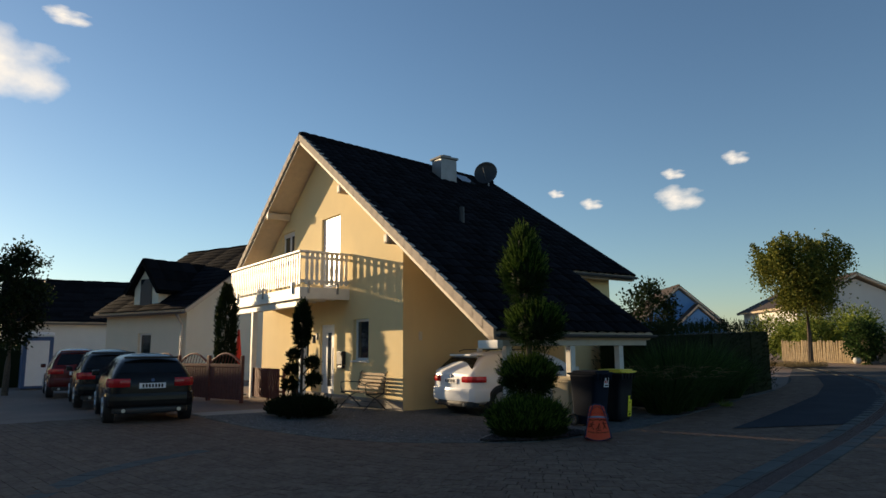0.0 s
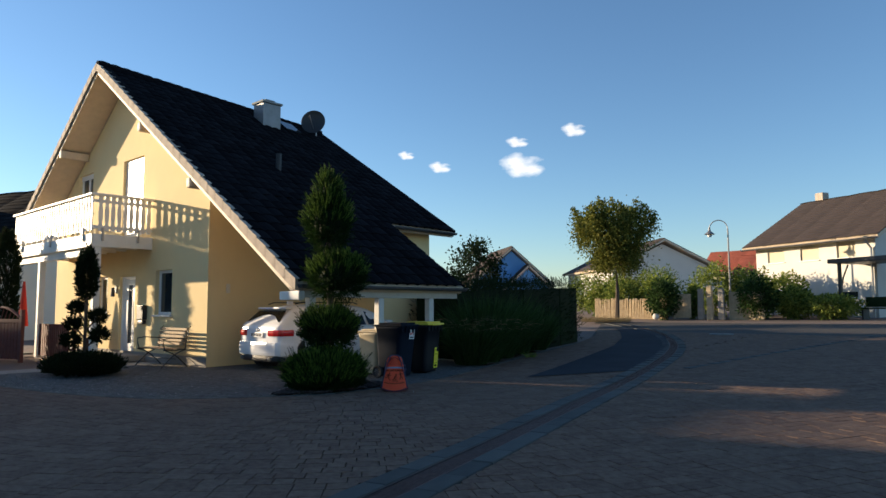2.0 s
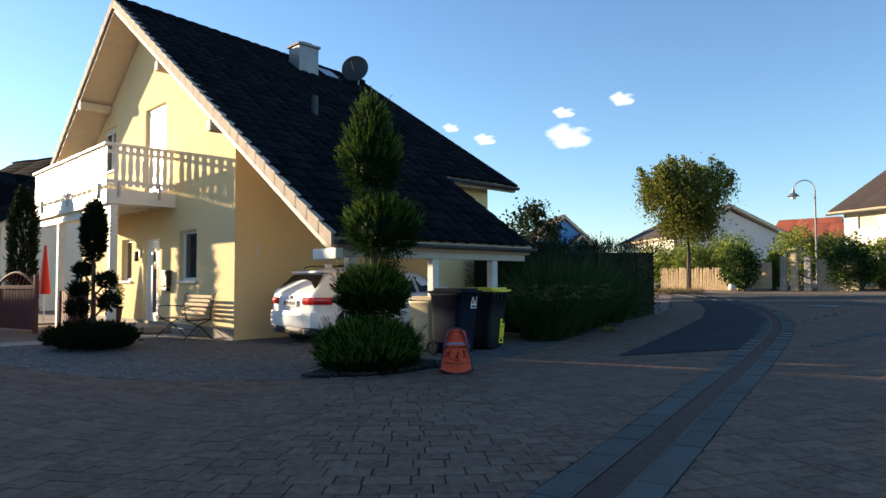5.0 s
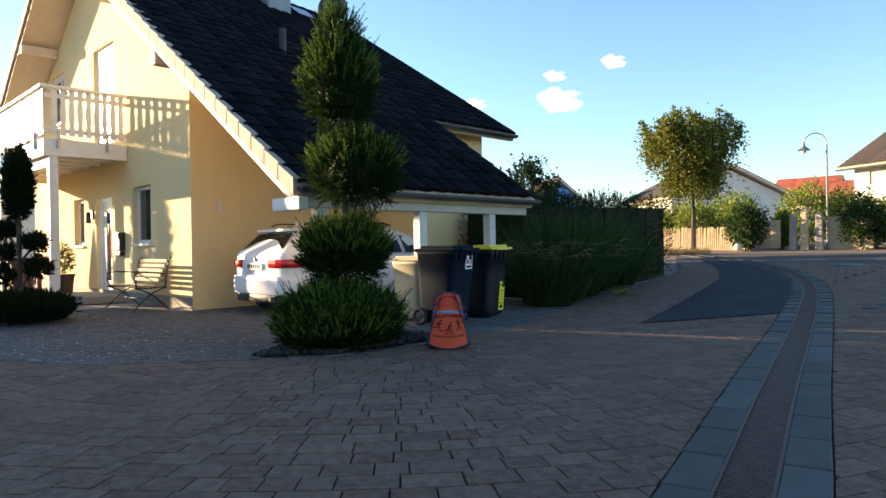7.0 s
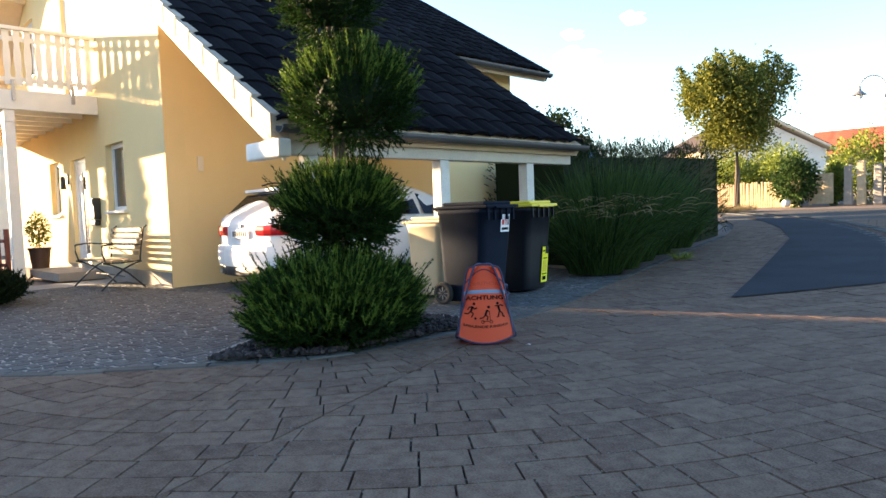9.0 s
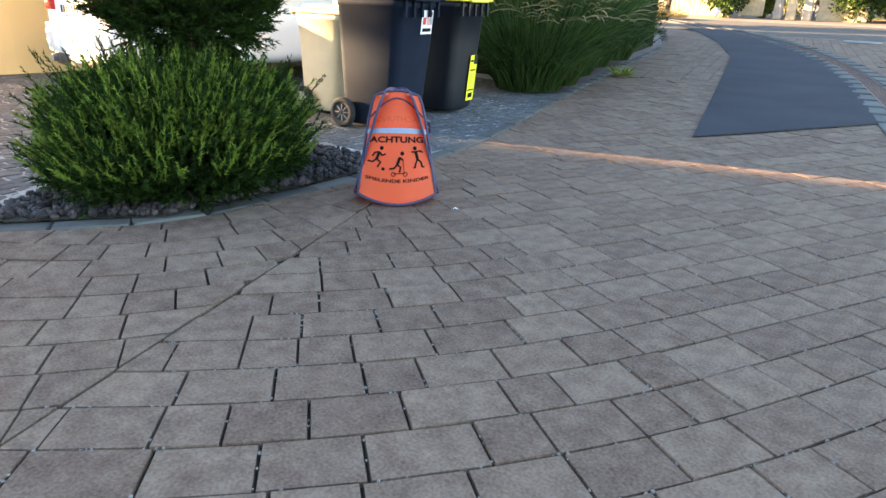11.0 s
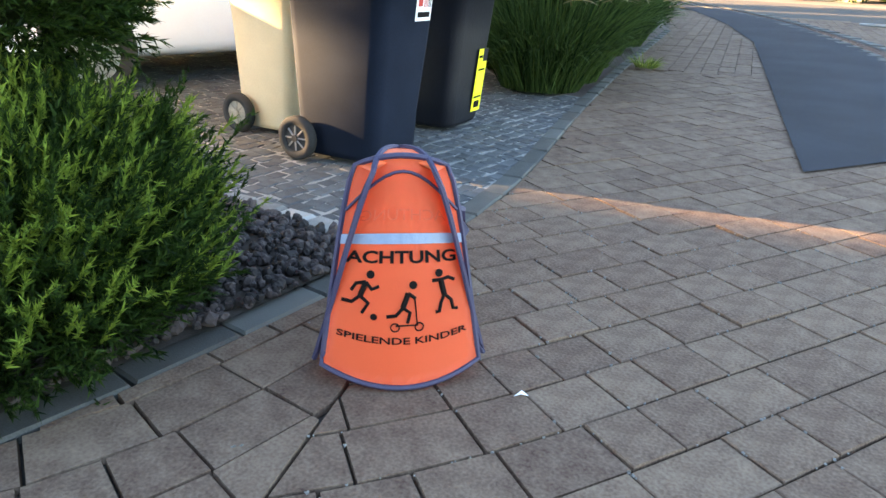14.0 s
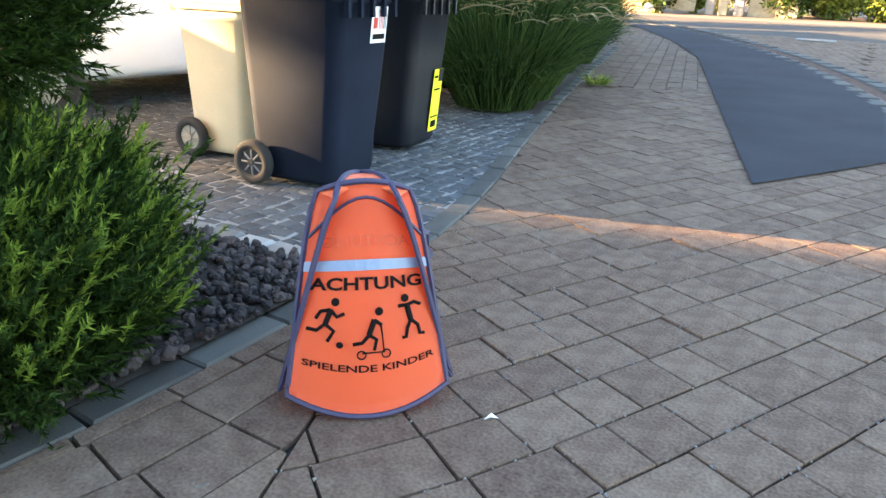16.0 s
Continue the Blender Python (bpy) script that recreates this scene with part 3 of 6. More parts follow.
# balcony
bal = new("balcony"); bal.parent = house; bal["label"] = "white wooden balcony with shaped flat balusters"
BX0, BX1, BYF = -22.95, -17.0, 9.2
part("deck", box(BX0 + 0.05, BX1 - 0.05, BYF + 0.05, GY - 0.004, 3.12, 3.2), M_PAINT, bal)
for k in range(9):
    x = BX0 + 0.3 + k * (BX1 - BX0 - 0.6) / 8
    part("joist", box(x - 0.05, x + 0.05, BYF + 0.06, GY - 0.004, 2.95, 3.118), M_PAINT, bal)
part("fascia", box(BX0, BX1, BYF, BYF + 0.045, 2.9, 3.22, bevel=0.006), M_PAINT, bal)
part("fascia", box(BX1 - 0.045, BX1, BYF + 0.047, GY - 0.004, 2.9, 3.22, bevel=0.006), M_PAINT, bal)
part("fascia", box(BX0, BX0 + 0.045, BYF + 0.047, GY - 0.004, 2.9, 3.22, bevel=0.006), M_PAINT, bal)
part("handrail", box(BX0 - 0.06, BX1 + 0.06, BYF - 0.06, BYF + 0.07, 4.18, 4.24, bevel=0.012), M_PAINT, bal)
for x in (BX0, BX1):
    part("handrail", box(x - 0.065, x + 0.065, BYF + 0.072, GY - 0.004, 4.18, 4.24, bevel=0.012), M_PAINT, bal)
bm = box(BX0, BX1, BYF + 0.03, BYF + 0.07, 3.36, 3.43); box(BX0, BX1, BYF + 0.03, BYF + 0.07, 4.02, 4.09, bm=bm)
part("cross_rail", bm, M_PAINT, bal)
bm = box(BX1 - 0.07, BX1 - 0.03, BYF + 0.08, GY - 0.006, 3.36, 3.43); box(BX1 - 0.07, BX1 - 0.03, BYF + 0.08, GY - 0.006, 4.02, 4.09, bm=bm)
part("cross_rail", bm, M_PAINT, bal)
def baluster_mesh():
    """A flat board with waisted, sawn sides."""
    half = [(0.0, 0.05), (0.12, 0.05), (0.2, 0.036), (0.3, 0.047), (0.43, 0.052), (0.56, 0.047), (0.66, 0.036), (0.74, 0.05), (0.88, 0.05)]
    bm = bmesh.new()
    f = [bm.verts.new((s, 0, z)) for z, s in half] + [bm.verts.new((-s, 0, z)) for z, s in half[::-1]]
    g = [bm.verts.new((v.co.x, 0.022, v.co.z)) for v in f]
    bm.faces.new(f); bm.faces.new(g[::-1])
    for i in range(len(f)):
        j = (i + 1) % len(f)
        bm.faces.new((f[i], g[i], g[j], f[j]))
    bmesh.ops.recalc_face_normals(bm, faces=bm.faces)
    me = bpy.data.meshes.new("baluster"); bm.to_mesh(me); bm.free(); me.materials.append(M_PAINT)
    return me
BAL = baluster_mesh()
def baluster(m):
    ob = new("baluster", BAL); ob.parent = bal; ob.matrix_basis = m
nb = 34
for k in range(nb):
    baluster(pose(BX0 + 0.07 + k * (BX1 - BX0 - 0.14) / (nb - 1), BYF + 0.002, 3.3))
for k in range(9):
    baluster(pose(BX1 - 0.002, BYF + 0.2 + k * (GY - BYF - 0.32) / 8, 3.3, 0, 0, 90))
    baluster(pose(BX0 + 0.024, BYF + 0.2 + k * (GY - BYF - 0.32) / 8, 3.3, 0, 0, 90))
for x in (-21.0, -16.9 - 0.2):
    part("post", box(x - 0.08, x + 0.08, BYF + 0.1, BYF + 0.26, 0.0, 2.7, bevel=0.012), M_PAINT, bal)
    part("post_foot", box(x - 0.06, x + 0.06, BYF + 0.12, BYF + 0.24, 0.0, 0.02), M_ZINC, bal)
part("beam", box(BX0 + 0.2, BX1 - 0.02, BYF + 0.1, BYF + 0.26, 2.702, 2.9, bevel=0.012), M_PAINT, bal)
for x, y in ((BX1 + 0.01, BYF + 0.25), (BX1 + 0.01, GY - 0.4), (BX0 + 0.8, BYF - 0.03), (BX1 - 0.5, BYF - 0.03), (-19.8, BYF - 0.03)):
    part("bracket", box(x - 0.02, x + 0.03, y - 0.02, y + 0.03, 3.05, 3.38), M_ZINC, bal)
# car port frame
for y in (10.4, 12.13, 13.64):
    part("carport_post", box(-9.82, -9.68, y - 0.07, y + 0.07, 0.0, 1.548, bevel=0.01), M_POST, house)
part("carport_beam", box(-9.83, -9.67, VY0 + 0.09, CY - 0.05, 1.55, 1.74, bevel=0.012), M_BEAM, house)
part("beam_end", box(-10.0, -9.4, VY0 - 0.05, VY0 + 0.08, 1.5, 1.66, bevel=0.02), M_PAINT, house)
# letter box, wall lamp, vents, down pipe
lb = thing("letter_box", pose(-17.55, GY - 0.002, 0.95), "dark grey letter box with a newspaper roll on the wall", "letter box")
part("body", box(0, 0.36, -0.12, 0, 0.12, 0.5, bevel=0.01), M_BLACK, lb)
part("flap", box(0.03, 0.33, -0.132, -0.122, 0.37, 0.47), M_BLACK, lb)
part("newspaper_roll", box(0.02, 0.34, -0.11, -0.005, 0.0, 0.105, bevel=0.03), M_BLACK, lb)
lamp = thing("wall_lamp", pose(-19.15, GY - 0.002, 1.7), "small dark wall lamp beside the front door", "lamp")
part("bracket", box(-0.05, 0.05, -0.03, 0, 0.1, 0.3), M_BLACK, lamp)
part("shade", rod((0, -0.1, 0.0), (0, -0.1, 0.25), 0.06, 0.045, n=12), M_BLACK, lamp)
so = thing("wall_socket", pose(GX1 + 0.002, 11.2, 1.72), "white double wall socket on yellow render", "socket")
part("plate", box(0, 0.03, 0, 0.09, 0, 0.22, bevel=0.008), M_CREAM_WALL, so)

def simple_house(label, m, length, depth, eave, ridge, wall_mat, roof_mat, over=0.5, windows=(), gable_windows=(), chimney=None, base=-1.0):
    """A gabled house: its long front along x at y = 0, ridge along x. windows: (x, z, w, h, shutter) on the front; gable_windows on the end at x = 0 or length: (end, y, z, w, h)."""
    h = thing("house", m, label, "house")
    z0 = base
    def shift(ops):
        return [(o[0], o[0] + o[2], o[1] - z0, o[1] + o[3] - z0) for o in ops]
    cut_wall("wall", length, {0.0: eave - z0, length: eave - z0}, shift(windows), 0.3, wall_mat, h, Matrix.Translation((0, 0, z0)))
    cut_wall("wall", length, {0.0: eave - z0, length: eave - z0}, [], 0.3, wall_mat, h, Matrix.Translation((0, depth - 0.3, z0)))
    for end in (0, 1):
        ops = shift([(y - 0.3, z, w, hh) for e, y, z, w, hh in gable_windows if e == end])
        cut_wall("gable_wall", depth - 0.6, {0.0: eave - z0 + 0.05, (depth - 0.6) / 2: ridge - z0 - 0.2, depth - 0.6: eave - z0 + 0.05}, ops, 0.3, wall_mat, h, pose(0.3 if end == 0 else length, 0.3, z0, 0, 0, 90))
    for x, z, w, hh, sh in windows:
        window(h, Matrix.Translation((x, 0, z)), w, hh, shutter=sh, mullions=1 if w > 1.1 else 0, slat_mat=M_SHUTTER)
    for e, y, z, w, hh in gable_windows:
        window(h, pose(length, y, z, 0, 0, 90) if e == 1 else pose(0, y + w, z, 0, 0, -90), w, hh)
    s = (ridge - eave) / (depth / 2)
    ez = eave - s * over
    for (y0, y1) in ((-over, depth / 2), (depth + over, depth / 2)):
        tiled_roof(h, "roof", [(-over, y0, ez + 0.2), (length + over, y0, ez + 0.2), (length + over, y1, ridge + 0.2), (-over, y1, ridge + 0.2)], roof_mat, tile=1.5, course=0.32)
    gutter(h, (-over, -over - 0.07, ez + 0.12), (length + over, -over - 0.07, ez + 0.12), 0.09)
    part("down_pipe", tube([(length - 0.15, -over, ez + 0.05), (length - 0.15, -0.1, ez - 0.35), (length - 0.15, -0.1, z0 + 0.5)], 0.05), M_ZINC, h)
    if chimney:
        x, y, top = chimney
        part("chimney", box(x - 0.25, x + 0.25, y - 0.25, y + 0.25, eave, top, bevel=0.02), M_VERGE, h)
    return h
def at_angle(x, y, z, dx, dy):
    """A pose whose x axis runs along (dx, dy)."""
    return pose(x, y, z, 0, 0, math.degrees(math.atan2(dy, dx)))

# ---------------------------------------------------------------- bins
def bin_thing(m, w, d, h, mat, lid_mat, label, rim_mat=None):
    """A two-wheeled rubbish bin. Origin on the ground at the middle; +y is its front, the wheels are at its back."""
    b = thing("wheeled_bin", m, label, "bin", "bins in front of the car port")
    bm = bmesh.new()
    rings = []
    for z, k in ((0.03, 0.80), (0.06, 0.83), (0.25, 0.85), (0.62, 0.93), (h - 0.14, 0.985), (h - 0.13, 1.02), (h - 0.08, 1.02)):
        ww, dd = w / 2 * k, d / 2 * k
        off = (1 - k) * d * 0.28
        c = 0.075
        ring = []
        for sx, sy in ((1, 1), (-1, 1), (-1, -1), (1, -1)):
            a0 = math.atan2(sy, sx) - math.pi / 4
            for q in range(4):
                a = a0 + q * math.pi / 6
                ring.append(bm.verts.new((sx * (ww - c) + c * math.cos(a), sy * (dd - c) - off + c * math.sin(a), z)))
        rings.append(ring)
    for r0, r1 in zip(rings, rings[1:]):
        n = len(r0)
        for k in range(n):
            bm.faces.new((r0[k], r0[(k + 1) % n], r1[(k + 1) % n], r1[k]))
    bm.faces.new(rings[0][::-1]); bm.faces.new(rings[-1])
    part("body", bm, mat, b, smooth=True)
    for k in range(5):
        x = -w * 0.42 + k * w * 0.21
        part("rim_rib", box(x - 0.012, x + 0.012, d / 2 * 1.02, d / 2 * 1.02 + 0.022, h - 0.2, h - 0.082), mat, b)
    # lid, gently domed, over a lip
    bm = box(-w / 2 - 0.02, w / 2 + 0.02, -d / 2 + 0.02, d / 2 + 0.05, h - 0.078, h - 0.045, bevel=0.012)
    box(-w / 2 + 0.03, w / 2 - 0.03, -d / 2 + 0.07, d / 2 - 0.01, h - 0.046, h - 0.01, bevel=0.02, bm=bm)
    part("lid", bm, lid_mat, b)
    part("lid_grip", box(-w * 0.3, w * 0.3, d / 2 + 0.05, d / 2 + 0.075, h - 0.085, h - 0.06, bevel=0.008), lid_mat, b)
    part("handle_bar", rod((-w * 0.42, -d / 2 - 0.06, h - 0.07), (w * 0.42, -d / 2 - 0.06, h - 0.07), 0.016), mat, b)
    bm = bmesh.new()
    for x in (-w * 0.3, w * 0.3):
        box(x - 0.015, x + 0.015, -d / 2 - 0.07, -d / 2 + 0.02, h - 0.1, h - 0.05, bm=bm)
    part("handle_bracket", bm, mat, b)
    r = 0.118
    yw = -d / 2 + 0.08
    part("axle", rod((-w / 2, yw, r), (w / 2, yw, r), 0.012), M_BLACK, b)
    for s in (-1, 1):
        x = s * (w / 2 * 0.86 + 0.045)
        wh = new("wheel"); wh.parent = b; wh.matrix_basis = Matrix.Translation((x, yw, r))
        bm = bmesh.new()
        prof = [(0.072, -0.024), (0.106, -0.028), (0.118, -0.015), (0.118, 0.015), (0.106, 0.028), (0.072, 0.024)]
        n = 28
        rr = [[bm.verts.new((px, q * math.cos(2 * math.pi * k / n), q * math.sin(2 * math.pi * k / n))) for q, px in prof] for k in range(n)]
        for k in range(n):
            a, c = rr[k], rr[(k + 1) % n]
            for j in range(len(prof)):
                bm.faces.new((a[j], a[(j + 1) % len(prof)], c[(j + 1) % len(prof)], c[j]))
        part("tyre", bm, M_RUBBER, wh, smooth=True)
        bm = rod((-0.014, 0, 0), (0.014, 0, 0), 0.074, n=24)
        rod((-0.03, 0, 0), (0.03, 0, 0), 0.018, n=12, bm=bm)
        part("rim", bm, rim_mat or M_BLACK, wh)
        bm = bmesh.new()
        for k in range(8):
            a = 2 * math.pi * k / 8
            rod((s * 0.02, 0.015 * math.cos(a), 0.015 * math.sin(a)), (s * 0.016, 0.068 * math.cos(a), 0.068 * math.sin(a)), 0.005, n=5, bm=bm)
        part("spoke", bm, M_SLATE if rim_mat is None else rim_mat, wh)
    return b

def bin_pose(x, y, fx, fy):
    """The bin's front looks along (fx, fy)."""
    return pose(x, y, 0, 0, 0, math.degrees(math.atan2(fy, fx)) - 90)
FR = (0.988, 0.156)
bin_big = bin_thing(bin_pose(-9.12, 12.0, *FR), 0.56, 0.62, 1.07, M_BIN, M_BIN, "large anthracite wheeled rubbish bin with a white sticker")
bin_beige = bin_thing(bin_pose(-9.9, 12.14, *FR), 0.46, 0.52, 0.93, M_BEIGE, M_BEIGE, "small beige wheeled rubbish bin with dusty grey wheels", M_HUB)
bin_yellow = bin_thing(bin_pose(-9.36, 13.0, *FR), 0.56, 0.62, 1.07, M_BIN_DARK, M_YELLOW_PL, "dark wheeled bin with yellow lid and yellow sticker")
def sticker(parent, x0, x1, z0, z1, y, mat, bars, name="sticker"):
    """A sticker on the sloping front of a bin, with printed bars."""
    def slope(z):
        return y + (z - z0) * 0.1
    bm = bmesh.new()
    q = [(x0, slope(z0), z0), (x1, slope(z0), z0), (x1, slope(z1), z1), (x0, slope(z1), z1)]
    a = [bm.verts.new(p) for p in q]; b = [bm.verts.new((p[0], p[1] - 0.002, p[2])) for p in q]
    bm.faces.new(a); bm.faces.new(b[::-1])
    for i in range(4):
        bm.faces.new((a[i], b[i], b[(i + 1) % 4], a[(i + 1) % 4]))
    s = part(name, bm, mat, parent)
    for u0, u1, v0, v1, bmat in bars:
        bm = bmesh.new()
        xa, xb, za, zb = x0 + u0 * (x1 - x0), x0 + u1 * (x1 - x0), z0 + v0 * (z1 - z0), z0 + v1 * (z1 - z0)
        bm.faces.new([bm.verts.new((x, slope(z) + 0.0015, z)) for x, z in ((xa, za), (xb, za), (xb, zb), (xa, zb))])
        part("print_bar", bm, bmat, s)
sticker(bin_big, -0.2, -0.04, 0.74, 0.92, 0.291, M_LABEL, [(0.08 + k * 0.1, 0.13 + k * 0.1, 0.38, 0.92, M_REDINK if k > 1 else M_INK) for k in range(5)] + [(0.62, 0.9, 0.4, 0.7, M_REDINK), (0.1, 0.9, 0.1, 0.25, M_INK)])
sticker(bin_beige, -0.08, 0.0, 0.77, 0.8, 0.248, M_LABEL, [])
sticker(bin_beige, -0.02, 0.02, 0.66, 0.71, 0.238, M_LABEL, [])
sticker(bin_yellow, -0.2, -0.06, 0.1, 0.52, 0.238, M_STICKER, [(0.08, 0.92, 0.22, 0.25, M_INK), (0.15, 0.85, 0.3, 0.62, M_YELLOW_PL), (0.2, 0.8, 0.06, 0.17, M_INK), (0.15, 0.85, 0.66, 0.69, M_INK), (0.0, 0.5, 0.8, 1.0, M_BIN_DARK), (0.55, 0.95, 0.86, 0.9, M_INK)])

# ---------------------------------------------------------------- pop-up warning sign
def warning_sign(m):
    """Three leaning fabric panels on a sprung frame. The printed front looks along -y."""
    s = thing("pop_up_warning_sign", m, "orange fabric pop-up warning sign with navy piping and black print", "warning sign")
    H, WB, WT, D = 0.53, 0.405, 0.225, 0.235
    def front(u, t):
        """u from -1 to 1 across, t from 0 at the foot to 1 at the top."""
        wide = (WB / 2) * (1 - t) ** 0.68 + WT / 2 * (1 - (1 - t) ** 0.68)
        bulge = 0.055 * (1 - u * u)
        drop = 0.0
        return Vector((u * wide, -D / 2 * (1 - t) ** 0.9 - 0.02 - bulge * (1 - 0.6 * t), 0.012 + 0.045 * u * u * (1 - t) ** 3 + H * t + 0.03 * t * t * (1 - u * u)))
    rot = [Matrix.Rotation(a, 4, "Z") for a in (0, radians(120), radians(-120))]
    def panel(r, name, mat):
        bm = bmesh.new(); nu, nt = 14, 16
        g = [[bm.verts.new(r @ front(-1 + 2 * i / nu, j / nt)) for i in range(nu + 1)] for j in range(nt + 1)]
        for j in range(nt):
            for i in range(nu):
                bm.faces.new((g[j][i], g[j][i + 1], g[j + 1][i + 1], g[j + 1][i]))
        bmesh.ops.solidify(bm, geom=bm.faces[:], thickness=0.0015)
        return part(name, bm, mat, s, smooth=True)
    for k, r in enumerate(rot):
        p = panel(r, "panel", M_ORANGE)
        edge = [front(-1, j / 14) for j in range(15)] + [front(-1 + 2 * i / 10, 1) for i in range(1, 10)] + [front(1, 1 - j / 14) for j in range(15)] + [front(1 - 2 * i / 14, 0) for i in range(1, 14)]
        part("piping", tube([r @ e for e in edge], 0.0075, n=6, closed=True), M_PIPING, p)
        arch = [front(-0.96 + 1.92 * i / 12, 0.80 + 0.14 * (1 - (-1 + 2 * i / 12) ** 2)) + Vector((0, -0.004, 0)) for i in range(13)]
        part("piping", tube([r @ e for e in arch], 0.004, n=5), M_PIPING, p)
        bm = bmesh.new()
        rows = [[bm.verts.new(r @ (front(-0.99 + 1.98 * i / 10, t) + Vector((0, -0.003, 0)))) for i in range(11)] for t in (0.645, 0.69)]
        for i in range(10):
            bm.faces.new((rows[0][i], rows[0][i + 1], rows[1][i + 1], rows[1][i]))
        part("reflective_band", bm, M_REFLECT, p)
        # lettering laid on the bulging panel
        for text, t, size, wide in (("ACHTUNG", 0.565, 0.043, 0.86), ("SPIELENDE KINDER", 0.205, 0.026, 0.88)):
            cu = bpy.data.curves.new("lettering", "FONT")
            cu.body, cu.align_x, cu.size, cu.resolution_u = text, "CENTER", size, 3
            cu.offset = 0.0012 if size > 0.04 else 0.0004
            tmp = new("lettering", cu)
            me = bpy.data.meshes.new_from_object(tmp)
            bpy.data.objects.remove(tmp)
            xs = np.array([v.co.x for v in me.vertices]); half = max(abs(xs.min()), abs(xs.max()))
            for v in me.vertices:
                v.co = r @ (front(v.co.x / half * wide, t + v.co.y * 0.9 / H) + Vector((0, -0.0035, 0)))
            me.materials.append(M_INK)
            me.name = "lettering"
            ob = new("lettering", me); ob.parent = p
        # far panel's heading, faint through the thin upper cloth: painted mirrored in deeper orange
        cu = bpy.data.curves.new("show_through", "FONT")
        cu.body, cu.align_x, cu.size, cu.resolution_u = "ACHTUNG", "CENTER", 0.038, 3
        tmp = new("show_through", cu)
        me = bpy.data.meshes.new_from_object(tmp)
        bpy.data.objects.remove(tmp)
        half = max(abs(v.co.x) for v in me.vertices)
        for v in me.vertices:
            v.co = r @ (front(-v.co.x / half * 0.72, 0.745 + v.co.y * 0.9 / H) + Vector((0, -0.0035, 0)))
        me.materials.append(M_ORANGE_DEEP)
        ob = new("show_through", me); ob.parent = p
        def limb(u0, t0, points, thick):
            """A printed stroke through points given in metres from (u0, t0)."""
            return tube([r @ (front(u0 + 0.76 * x / 0.155, t0 + 0.8 * z / H) + Vector((0, -0.002, 0))) for x, z in points], thick, n=5)
        def ring(u, t, rad, hollow):
            pts = [(u + rad * math.cos(a) / 0.165, t + rad * math.sin(a) / H) for a in [2 * math.pi * q / 14 for q in range(14)]]
            vs = [r @ (front(*q) + Vector((0, -0.004, 0))) for q in pts]
            if hollow:
                return tube(vs, 0.0018, n=5, closed=True)
            bm = bmesh.new()
            bm.faces.new([bm.verts.new(v) for v in vs])
            return bm
        runner = (((0, 0.055), (0.014, 0.098)), ((0, 0.055), (0.024, 0.036), (0.008, 0.004)), ((0, 0.055), (-0.022, 0.034), (-0.05, 0.036)), ((0.014, 0.098), (0.032, 0.078), (0.052, 0.088)), ((0.014, 0.098), (-0.014, 0.092), (-0.026, 0.07)))
        rider = (((0, 0.055), (0.016, 0.098)), ((0, 0.055), (0.02, 0.04), (0.012, 0.01)), ((0, 0.055), (-0.02, 0.032), (-0.046, 0.028)), ((0.016, 0.098), (0.036, 0.082)))
        skater = (((0, 0.055), (-0.008, 0.1)), ((0, 0.055), (0.02, 0.034), (0.024, 0.004), (0.036, 0.002)), ((0, 0.055), (-0.012, 0.03), (-0.018, 0.004), (-0.028, 0.004)), ((-0.008, 0.1), (-0.034, 0.1)), ((-0.008, 0.1), (0.016, 0.106), (0.034, 0.096)))
        for u0, t0, strokes, hx in ((-0.6, 0.33, runner, 0.026), (0.0, 0.285, rider, 0.03), (0.6, 0.33, skater, -0.012)):
            for q, pts in enumerate(strokes):
                part("print_bar", limb(u0, t0, pts, 0.0075 if q == 0 else 0.0047), M_INK, p)
            part("print_dot", ring(u0 + 0.76 * hx / 0.155, t0 + 0.8 * 0.122 / H, 0.0098, False), M_INK, p)
        part("print_dot", ring(-0.4, 0.325, 0.008, False), M_INK, p)
        for u in (-0.11, 0.22):
            part("print_ring", ring(u, 0.282, 0.0095, True), M_INK, p)
        part("print_bar", limb(0, 0.285, ((-0.02, 0.002), (0.04, 0.002), (0.034, 0.085), (0.028, 0.088)), 0.0026), M_INK, p)
    top = bmesh.new()
    cap = [r @ front(u, 1.0) for r in rot for u in (-1, -0.5, 0, 0.5, 1)]
    mid = Vector((0, 0, max(c.z for c in cap) - 0.005))
    c0 = top.verts.new(mid); ring_v = [top.verts.new(c) for c in cap]
    for i in range(len(ring_v)):
        top.faces.new((ring_v[i], ring_v[(i + 1) % len(ring_v)], c0))
    part("crown", top, M_ORANGE, s, smooth=True)
    part("strap", tube([(0.13, 0.02, 0.42), (0.17, 0.05, 0.40), (0.185, 0.06, 0.34), (0.15, 0.03, 0.3)], 0.014, n=6), M_PIPING, s, "dark carrying strap")
    return s
warning_sign(pose(-7.61, 10.5, 0.0, 0, 0, 45.0))

